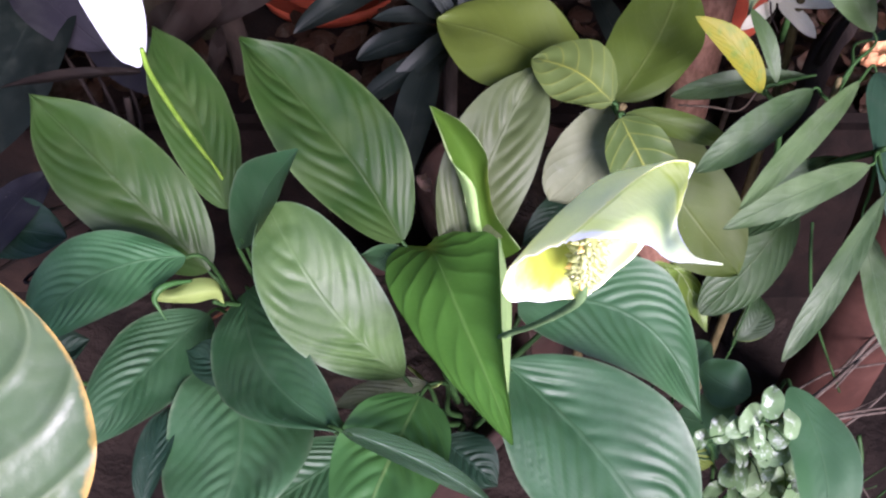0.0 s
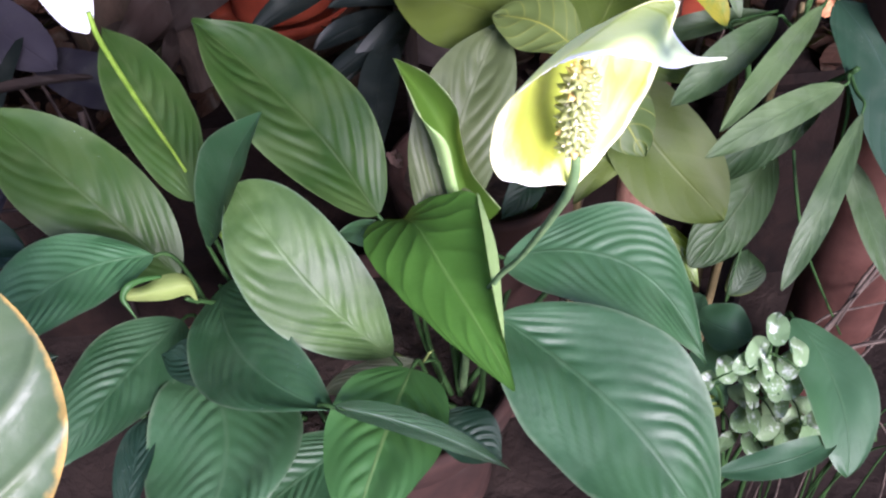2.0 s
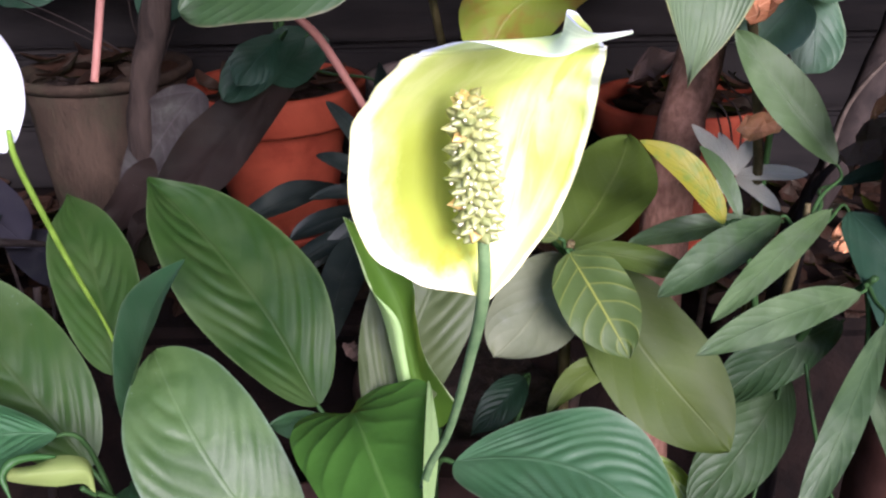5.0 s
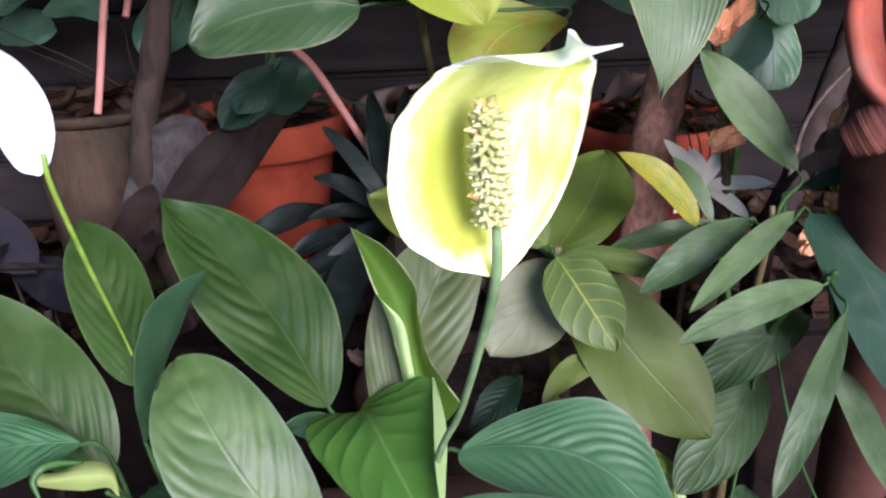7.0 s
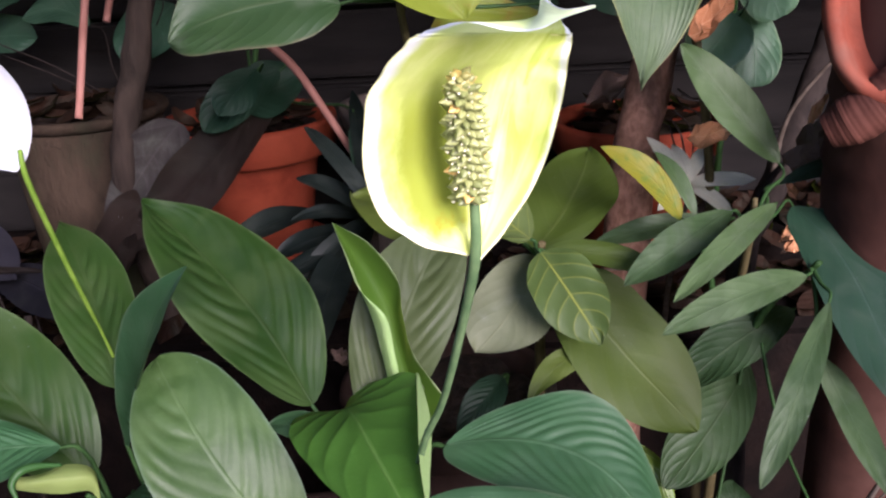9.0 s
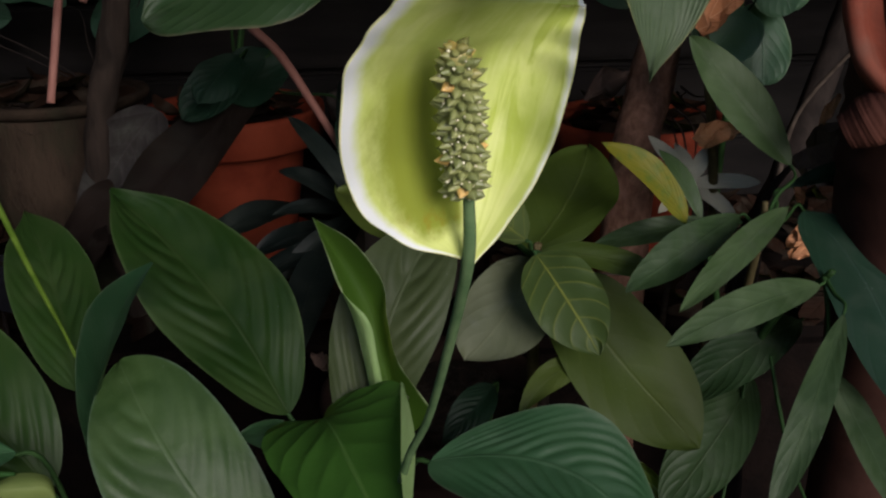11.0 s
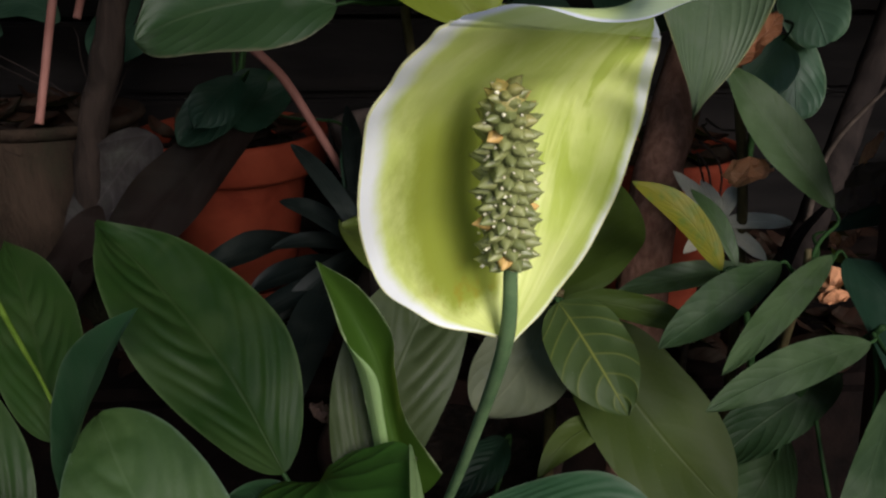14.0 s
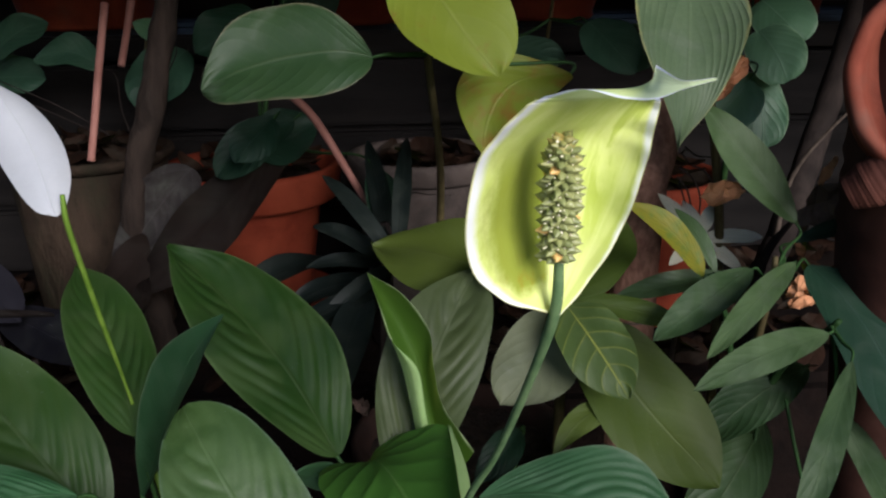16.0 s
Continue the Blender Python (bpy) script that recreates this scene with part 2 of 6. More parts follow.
DROOP = leaf_material("pale streaked leaf", (0.10, 0.16, 0.075), (0.20, 0.27, 0.14), (0.19, 0.25, 0.13), count=7, lean=0.9, ribs=0.0004, lines=0.06, rough=0.5, glow=0.15, dust=0.30, deep=0.34, rib_line=0.15, edge=(0.13, 0.13, 0.05))
BACK = leaf_material("dull blue-green leaf", (0.020, 0.060, 0.036), (0.042, 0.100, 0.060), (0.07, 0.13, 0.085), count=6, ribs=0.0004, lines=0.12, rough=0.5, glow=0.08, dust=0.12, deep=0.50)
EDGED = leaf_material("dull oval leaf with a pale edge", (0.047, 0.12, 0.040), (0.088, 0.18, 0.062), (0.16, 0.24, 0.11), count=9, lean=0.35, ribs=0.0004, lines=0.12, rough=0.5, glow=0.12, dust=0.22, deep=0.19, edge=(0.052, 0.052, 0.030))
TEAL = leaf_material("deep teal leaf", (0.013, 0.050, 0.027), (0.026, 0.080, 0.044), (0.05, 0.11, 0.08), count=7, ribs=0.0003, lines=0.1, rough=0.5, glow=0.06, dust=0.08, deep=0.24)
SILVER = leaf_material("silver-grey leaf", (0.47, 0.455, 0.36), (0.64, 0.62, 0.50), (0.66, 0.64, 0.54), count=6, ribs=0.0002, lines=0.12, rough=0.55, glow=0.1, dust=0.1, deep=0.75)
ROUND = leaf_material("round green leaf", (0.085, 0.20, 0.105), (0.145, 0.28, 0.16), (0.18, 0.30, 0.19), count=6, lean=0.5, ribs=0.0003, lines=0.2, rough=0.42, glow=0.2, dust=0.10, deep=0.62, sheen=0.3, edge=(0.20, 0.30, 0.17))
OVAL = leaf_material("dull oval leaf", (0.047, 0.12, 0.040), (0.088, 0.18, 0.062), (0.18, 0.27, 0.12), count=9, lean=0.35, ribs=0.0004, lines=0.15, rough=0.5, glow=0.12, dust=0.22, deep=0.18)
VARIEG = leaf_material("white-flecked small leaf", (0.15, 0.27, 0.12), (0.27, 0.41, 0.21), (0.35, 0.47, 0.27), count=4, ribs=0.0001, lines=0.1, rough=0.35, glow=0.25, blotch=(0.55, 0.58, 0.52), blotch_at=0.64, blotch_size=90.0, dust=0.05, deep=0.36)
DEAD = leaf_material("dry brown leaf", (0.010, 0.006, 0.005), (0.030, 0.018, 0.014), (0.036, 0.024, 0.019), count=5, lean=0.12, ribs=0.0007, lines=0.3, rough=0.75, glow=0.05, dust=0.03, sheen=0.06)
ASHEN = leaf_material("dry ash-grey leaf", (0.020, 0.016, 0.016), (0.046, 0.038, 0.037), (0.06, 0.05, 0.05), count=7, lean=0.2, ribs=0.0006, lines=0.3, rough=0.7, glow=0.04, dust=0.25, sheen=0.1, deep=0.36)
TAN = leaf_material("dry tan leaf", (0.36, 0.14, 0.065), (0.60, 0.29, 0.15), (0.66, 0.38, 0.22), count=6, ribs=0.0008, lines=0.3, rough=0.7, glow=0.15, dust=0.1, deep=1.0, sheen=0.05)
DUN = leaf_material("dry pinkish-brown leaf", (0.060, 0.036, 0.030), (0.115, 0.075, 0.064), (0.13, 0.09, 0.075), count=5, lean=0.2, ribs=0.0007, lines=0.3, rough=0.75, glow=0.1, dust=0.1, deep=0.9, sheen=0.06)
WHITE = leaf_material("white spathe", (0.37, 0.38, 0.40), (0.44, 0.45, 0.47), (0.38, 0.40, 0.40), count=3, lean=0.1, ribs=0.0006, lines=0.1, rough=0.5, glow=0.3, dust=0.0, rib_line=0.6, deep=1.0)
OUTER = leaf_material("cream-white outer skin", (0.88, 0.86, 0.46), (0.93, 0.91, 0.56), (0.74, 0.78, 0.36), count=3, lean=0.1, ribs=0.0004, lines=0.05, rough=0.5, glow=0.45, dust=0.0, rib_line=0.5, deep=1.0)

TERRACOTTA = rough_material("terracotta", (0.082, 0.0135, 0.0065), (0.128, 0.025, 0.0118), 18.0, 0.75, 0.0008, (0.088, 0.036, 0.023), 0.64)
OLD_CLAY = rough_material("old brown clay", (0.010, 0.007, 0.005), (0.026, 0.0175, 0.012), 26.0, 0.9, 0.006, (0.013, 0.014, 0.008), 0.55, (1, 1, 0.45), 1.0)
GREY_CLAY = rough_material("grey clay", (0.026, 0.021, 0.019), (0.055, 0.043, 0.038), 25.0, 0.85, 0.002, (0.07, 0.06, 0.05), 0.62)
SOIL = rough_material("dark potting soil", (0.010, 0.008, 0.007), (0.030, 0.021, 0.017), 90.0, 0.95, 0.006, (0.06, 0.04, 0.03), 0.68)
BARK = rough_material("brown bark", (0.120, 0.058, 0.040), (0.220, 0.122, 0.088), 170.0, 0.9, 0.0015, (0.17, 0.12, 0.10), 0.70, (1, 1, 0.6))
DARK_BARK = rough_material("dark bark", (0.009, 0.007, 0.0065), (0.021, 0.016, 0.014), 70.0, 0.9, 0.002, None, 0.6, (1, 1, 0.3))
STAKE = rough_material("pink plastic-coated stake", (0.115, 0.050, 0.040), (0.155, 0.074, 0.061), 60.0, 0.6, 0.0004, (0.45, 0.22, 0.14), 0.68, (1, 1, 0.2))
# ledge clay: the deep shade between the plants is put into this near-black colour
DARK_CLAY = rough_material("stained clay darkened for shade", (0.0022, 0.0016, 0.0014), (0.0062, 0.0036, 0.0029), 22.0, 0.95, 0.006, (0.012, 0.0070, 0.0052), 0.58)
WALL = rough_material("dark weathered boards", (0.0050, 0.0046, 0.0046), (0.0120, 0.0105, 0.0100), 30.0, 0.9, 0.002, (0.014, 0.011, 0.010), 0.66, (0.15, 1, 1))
# earth toned down: shade under dense foliage is part of this colour
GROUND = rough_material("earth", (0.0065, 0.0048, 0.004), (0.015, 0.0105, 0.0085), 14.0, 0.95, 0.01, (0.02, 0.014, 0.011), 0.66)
DRY_BARK = rough_material("dry brown bark", (0.008, 0.006, 0.005), (0.021, 0.015, 0.012), 60.0, 0.9, 0.004, (0.03, 0.024, 0.02), 0.66, (1, 1, 0.25), 0.9)
TWIG = rough_material("dry twig", (0.025, 0.019, 0.015), (0.06, 0.047, 0.038), 140.0, 0.85, 0.0005)
STEM = rough_material("green stem", (0.009, 0.024, 0.007), (0.017, 0.040, 0.012), 90.0, 0.5, 0.0002)
STALK = rough_material("dull green flower stalk", (0.042, 0.080, 0.034), (0.078, 0.125, 0.056), 90.0, 0.45, 0.0002)
LIME = rough_material("lime green flower stalk", (0.045, 0.085, 0.010), (0.075, 0.125, 0.018), 90.0, 0.45, 0.0002)
# shaded copy of the terracotta, for pots hidden under foliage
SHADED_TERRACOTTA = rough_material("stained terracotta darkened for shade", (0.013, 0.008, 0.007), (0.028, 0.015, 0.012), 18.0, 0.9, 0.002, (0.030, 0.026, 0.022), 0.6)
# one jar clay in three tones: shaded body, half-shaded fold, sunlit pocket
JAR = rough_material("stained terracotta jar darkened for shade", (0.0110, 0.0050, 0.0038), (0.0330, 0.0135, 0.0098), 11.0, 0.85, 0.002, (0.045, 0.022, 0.017), 0.52)
COLLAR = rough_material("jar terracotta toned half shaded", (0.026, 0.0095, 0.0070), (0.056, 0.021, 0.015), 18.0, 0.8, 0.001, (0.05, 0.026, 0.02), 0.6)
POCKET = rough_material("jar terracotta brightened as lit", (0.105, 0.025, 0.015), (0.165, 0.046, 0.028), 22.0, 0.8, 0.0012, (0.10, 0.045, 0.032), 0.6)
TAN_STEM = rough_material("withered orange-brown stalk", (0.11, 0.04, 0.02), (0.19, 0.08, 0.045), 120.0, 0.8, 0.0005)
BROWN_STEM = rough_material("olive-brown stem", (0.030, 0.025, 0.011), (0.060, 0.048, 0.022), 90.0, 0.6, 0.0003)
ANTHER = rough_material("cream spadix tips", (0.48, 0.45, 0.30), (0.70, 0.67, 0.52), 300.0, 0.6, 0.0001)


def spathe_material():
    """Yellow-green hood: olive hollow beside the spadix, pale streaks that run to the tip, a ragged white margin."""
    n = Nodes("green spathe with white margin")
    u, v = n.along_across()
    w = n.math("ABSOLUTE", v)
    pos = n.place()
    uv = n.tree.nodes.new("ShaderNodeUVMap")

    def drawn(along, across, scale, detail=4.0, rough=0.6, warp=0.3):
        m = n.tree.nodes.new("ShaderNodeMapping")
        n.tree.links.new(uv.outputs[0], m.inputs[0])
        m.inputs["Scale"].default_value = (along, across, 1.0)
        m.inputs["Rotation"].default_value = (0.0, 0.0, 0.22)
        return n.noise(m.outputs[0], scale, detail, rough, warp)

    long_streak, fine_streak = drawn(2.6, 5.5, 1.0, 4.0, 0.55, 1.5), drawn(3.0, 34.0, 1.0, 3.0, 0.5, 0.5)
    ragged = n.math("MULTIPLY", n.math("SUBTRACT", n.noise(pos, 110.0, 5.0, 0.65), 0.5), 0.20)
    drag = n.math("MULTIPLY", n.math("SUBTRACT", drawn(9.0, 3.0, 1.0, 5.0, 0.7), 0.5), 0.13)
    right = n.ramp(v, -0.02, 0.12)
    col = n.mix(n.ramp(n.noise(pos, 50.0, 4.0), 0.3, 0.7), (0.55, 0.65, 0.165), (0.70, 0.77, 0.295))
    col = n.mix(n.math("MULTIPLY", n.math("MULTIPLY", n.ramp(long_streak, 0.48, 0.60), right), 0.65), col, (0.42, 0.53, 0.055))
    col = n.mix(n.math("MULTIPLY", n.ramp(n.math("SUBTRACT", 1.0, long_streak), 0.52, 0.66), 0.36), col, (0.76, 0.82, 0.40))
    col = n.mix(n.math("MULTIPLY", n.ramp(fine_streak, 0.56, 0.70), 0.08), col, (0.78, 0.84, 0.44))
    pale_base = n.math("MULTIPLY", n.math("SUBTRACT", 1.0, n.ramp(u, 0.07, 0.28)), 0.45)
    col = n.mix(pale_base, col, (0.74, 0.78, 0.34))
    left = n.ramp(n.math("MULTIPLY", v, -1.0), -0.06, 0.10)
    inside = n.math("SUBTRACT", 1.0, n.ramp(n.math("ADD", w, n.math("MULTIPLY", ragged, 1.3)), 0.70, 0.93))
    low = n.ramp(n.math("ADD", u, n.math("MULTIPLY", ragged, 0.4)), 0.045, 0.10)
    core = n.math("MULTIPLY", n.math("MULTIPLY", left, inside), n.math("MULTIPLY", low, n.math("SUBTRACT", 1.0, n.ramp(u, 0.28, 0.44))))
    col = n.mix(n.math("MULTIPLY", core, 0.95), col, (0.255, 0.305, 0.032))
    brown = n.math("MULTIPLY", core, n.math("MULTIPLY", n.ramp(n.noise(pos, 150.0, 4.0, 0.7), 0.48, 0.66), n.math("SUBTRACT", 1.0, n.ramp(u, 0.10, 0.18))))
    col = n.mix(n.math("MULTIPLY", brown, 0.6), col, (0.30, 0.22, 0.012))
    fade = n.math("MULTIPLY", n.ramp(u, 0.48, 0.72), n.math("MULTIPLY", n.math("SUBTRACT", 1.0, right), 0.6))
    col = n.mix(fade, col, (0.60, 0.72, 0.34))
    col = n.mix(n.math("MULTIPLY", n.ramp(u, 0.76, 0.86), 0.75), col, (0.62, 0.74, 0.50))
    wide = n.math("ADD", n.math("MULTIPLY", n.math("SUBTRACT", 1.0, right), -0.005), n.math("MULTIPLY", n.math("MULTIPLY", right, n.ramp(u, 0.32, 0.54)), 0.085))
    wide = n.math("SUBTRACT", wide, n.math("MULTIPLY", n.math("MULTIPLY", right, n.math("SUBTRACT", 1.0, n.ramp(u, 0.24, 0.38))), 0.06))
    rim = n.ramp(n.math("ADD", n.math("ADD", w, n.math("MULTIPLY", drag, right)), n.math("ADD", n.math("MULTIPLY", ragged, 0.35), wide)), 0.875, 0.96)
    col = n.mix(rim, col, (0.84, 0.87, 0.93))
    n.put(col, n.shader.inputs["Base Color"])
    n.shader.inputs["Roughness"].default_value = 0.5
    n.shader.inputs["Specular IOR Level"].default_value = 0.3
    b = n.bump(long_streak, 0.0006, 0.8)
    b = n.bump(fine_streak, 0.00025, 0.8, b)
    n.put(n.bump(n.noise(pos, 220.0, 4.0), 0.0003, 0.6, b), n.shader.inputs["Normal"])
    t = n.tree.nodes.new("ShaderNodeBsdfTranslucent")
    n.put(col, t.inputs[0])
    m = n.tree.nodes.new("ShaderNodeMixShader")
    m.inputs[0].default_value = 0.42
    n.tree.links.new(n.shader.outputs[0], m.inputs[1])
    n.tree.links.new(t.outputs[0], m.inputs[2])
    n.tree.links.new(m.outputs[0], n.output.inputs[0])
    return n.material


def spadix_material():
    """Grey-green knobs that ripen to tan and orange towards the top."""
    n = Nodes("ripening green spadix")
    pos = n.place()
    s = n.tree.nodes.new("ShaderNodeSeparateXYZ")
    n.tree.links.new(pos, s.inputs[0])
    each = n.tree.nodes.new("ShaderNodeNewGeometry").outputs["Random Per Island"]
    col = n.mix(n.math("MULTIPLY_ADD", each, 0.7, n.math("MULTIPLY", n.noise(pos, 300.0, 3.0), 0.3)), (0.085, 0.105, 0.030), (0.22, 0.235, 0.085))
    ripe = n.ramp(n.math("ADD", s.outputs[2], n.math("MULTIPLY", n.math("SUBTRACT", each, 0.5), 0.012)), 0.603, 0.614)
    col = n.mix(n.math("MULTIPLY", ripe, 0.7), col, (0.42, 0.28, 0.07))
    col = n.mix(n.math("MULTIPLY", n.ramp(each, 0.93, 0.95), 0.8), col, (0.55, 0.33, 0.10))
    n.put(col, n.shader.inputs["Base Color"])
    n.shader.inputs["Roughness"].default_value = 0.45
    n.put(n.bump(n.noise(pos, 900.0, 3.0), 0.0003, 0.7), n.shader.inputs["Normal"])
    return n.material


SPADIX = spadix_material()

SPATHE = spathe_material()


# ---- builders ----
def mesh_object(name, verts, faces, material, parent=None, uvs=None, smooth=True, label=""):
    me = bpy.data.meshes.new(name)
    me.from_pydata([tuple(p) for p in verts], [], faces)
    if uvs is not None:
        layer = me.uv_layers.new(name="UVMap")
        flat = np.array(uvs, dtype=float)[np.array([i for f in faces for i in f])]
        layer.data.foreach_set("uv", flat.ravel())
    me.polygons.foreach_set("use_smooth", [smooth] * len(me.polygons))
    me.materials.append(material)
    me.update()
    ob = new(name, me)
    if parent is not None:
        ob.parent = parent
        if parent.type == "EMPTY" or parent.location.length > 0:
            ob.matrix_parent_inverse = parent.matrix_basis.inverted()
    return tagged(ob, label) if label else ob


def root(name, place, label, category, group=""):
    ob = new(name)
    ob.location, ob.empty_display_size = place, 0.02
    return tagged(ob, label, category, group)


def curve_through(points, steps):
    """A smooth line through the points."""
    p = [Vector(q) for q in points]
    p = [p[0] * 2 - p[1], *p, p[-1] * 2 - p[-2]]
    out = []
    for i in range(1, len(p) - 2):
        for k in range(steps):
            t = k / steps
            out.append(0.5 * (2 * p[i] + (p[i + 1] - p[i - 1]) * t + (2 * p[i - 1] - 5 * p[i] + 4 * p[i + 1] - p[i + 2]) * t * t
                              + (3 * p[i] - p[i - 1] - 3 * p[i + 1] + p[i + 2]) * t ** 3))
    return [*out, p[-2]]


def tube_mesh(points, radii, steps=6, sides=9, rough=0.0):
    line = curve_through(points, steps)
    n = len(line)
    verts, faces = [], []
    side = None
    for i, c in enumerate(line):
        d = (line[min(i + 1, n - 1)] - line[max(i - 1, 0)]).normalized()
        side = d.orthogonal() if side is None else (side - d * side.dot(d))
        side.normalize()
        other = d.cross(side)
        t = i / (n - 1) * (len(radii) - 1)
        k = min(int(t), len(radii) - 2)
        r = radii[k] + (radii[k + 1] - radii[k]) * (t - k)
        for s in range(sides):
            a = 2 * math.pi * s / sides
            o = side * math.cos(a) + other * math.sin(a)
            f = 1 + (noise.noise((c + o * r) * 45) * rough if rough else 0)
            verts.append(c + o * r * f)
    for i in range(n - 1):
        for s in range(sides):
            a, b = i * sides + s, i * sides + (s + 1) % sides
            faces.append((a, b, b + sides, a + sides))
    faces += [tuple(range(sides))[::-1], tuple(range((n - 1) * sides, n * sides))]
    return verts, faces


def tube(name, points, radii, material, parent=None, steps=6, sides=9, rough=0.0, label=""):
    v, f = tube_mesh(points, radii, steps, sides, rough)
    return mesh_object(name, v, f, material, parent, label=label)


def leaf(parent, material, base, tip, face, width, peak=0.45, bow=0.0, arch=0.0, cup=0.18, full=1.15, taper=1.5, ripple=0.04, roll=0.0, hook=0.0, twist=0.0,
         name="leaf", label="", nu=34, nv=12, notch=None, quilt=0.0, count=8, lean=0.40, drip=0.0):
    """A leaf blade from base to tip. face: the way its upper side looks; bow: the midrib's bend sideways; arch: its bend towards the face;
    cup: how far the halves fold up; roll: how far the edges roll over; hook: how far the tip bends away; notch: lobes behind the base;
    quilt: how far the blade swells between its side veins; drip: how far a narrow tip is drawn out."""
    base, tip, face = Vector(base), Vector(tip), Vector(face)
    axis = tip - base
    length = axis.length
    ahead = axis / length
    face = (face - ahead * face.dot(ahead)).normalized()
    across = face.cross(ahead)
    seed = Vector((base.x * 37, base.y * 53, base.z * 71))
    verts, uvs, faces = [], [], []
    for i in range(nu + 1):
        u = i / nu
        uc = min(max(u, 0.002), 0.998)
        h = width / 2 * ((uc / peak) ** peak * ((1 - uc) / (1 - peak)) ** (1 - peak)) ** (full if uc < peak else max(full, taper))
        if drip:
            h *= 1 - drip * math.exp(-((1 - u) / 0.10) ** 2)
        turn = twist * (u - peak)
        a2 = across * math.cos(turn) + face * math.sin(turn)
        f2 = face * math.cos(turn) - across * math.sin(turn)
        mid = base + axis * u + across * bow * 4 * u * (1 - u) + face * (arch * 4 * u * (1 - u) - hook * max(0, u - 0.6) ** 2 * 6.25)
        for j in range(nv + 1):
            v = 2 * j / nv - 1
            r = cup + roll * abs(v)
            wob = ripple * width * v * v * math.sin(u * 9 + seed.x + (2 if v > 0 else 0)) + width * 0.06 * noise.noise(Vector((u * 2.2, v * 1.3, 0)) + seed)
            edge = 1 + 0.03 * noise.noise(Vector((u * 6, 3 * (v > 0), 5)) + seed)
            off = (math.sqrt(v * v + 0.012) - 0.11) * h
            p = mid + a2 * (v * h * math.cos(r) * edge) + f2 * (off * math.sin(r) + wob * min(1, 6 * u))
            if quilt:
                drift = 0.022 * noise.noise(Vector((u * 4.0, 2.0 * (v > 0), 4)) + seed) + 0.012 * noise.noise(Vector((u * 9.0, v * 2.5, 7)) + seed)
                phase = math.sin(count * math.pi * (u + drift - lean * (0.5 * abs(v) + 0.6 * v * v)))
                swell = 0.48 + 1.1 * noise.noise(Vector((u * 3.1, v * 1.7, 9)) + seed)
                body = min(1, abs(v) * 7) * (1 - abs(v) ** 3) * min(1, u * 8) * min(1, (1 - u) * 4)
                p += f2 * (quilt * (abs(phase) ** 0.75 - 0.55) * max(0.15, swell) * body * min(1, h / 0.035))
            if notch:
                p -= ahead * (notch[v > 0] * abs(v) ** 1.5 * max(0, 1 - u * 2.6) * width)
            verts.append(p)
            uvs.append((u, j / nv))
    for i in range(nu):
        for j in range(nv):
            a = i * (nv + 1) + j
            faces.append((a, a + 1, a + nv + 2, a + nv + 1))
    return mesh_object(name, verts, faces, material, parent, uvs, label=label)


def stalked(parent, material, args, foot, stem=LILY, thick=0.0022, bend=(0, 0, 0.02), **more):
    """A leaf with the stalk that carries it down to foot."""
    base, tip, face, width, rest = args
    ob = leaf(parent, material, base, tip, face, width, **{**rest, **more})
    b, f = Vector(base), Vector(foot)
    ahead = (Vector(tip) - b).normalized()
    m = b.lerp(f, 0.5) + Vector(bend)
    reach = min(0.014, 0.16 * (f - b).length)
    tube("petiole", [b + ahead * reach - Vector(face) * 0.0016, b + ahead * 0.002 - Vector(face) * 0.001, b - ahead * reach * 0.8 + (m - b) * 0.15, m, f],
         [thick * 0.35, thick * 0.6, thick * 0.75, thick, thick * 1.3], stem, ob, 5, 7)
    return ob


def spec(base, tip, face, width, **rest):
    return base, tip, face, width, rest


def turned(profile, n=56, wobble=0.0):
    """A body of revolution about z from (radius, height) pairs."""
    verts, faces = [], []
    for r, z in profile:
        for s in range(n):
            a = 2 * math.pi * s / n
            k = 1 + wobble * noise.noise(Vector((math.cos(a) * 2, math.sin(a) * 2, z * 20)))
            verts.append((r * k * math.cos(a), r * k * math.sin(a), z))
    for i in range(len(profile) - 1):
        for s in range(n):
            a, b = i * n + s, i * n + (s + 1) % n
            faces.append((a, b, b + n, a + n))
    return verts, faces


def moved(verts, place, m=None):
    o = Vector(place)
    return [(m @ Vector(v) if m else Vector(v)) + o for v in verts]


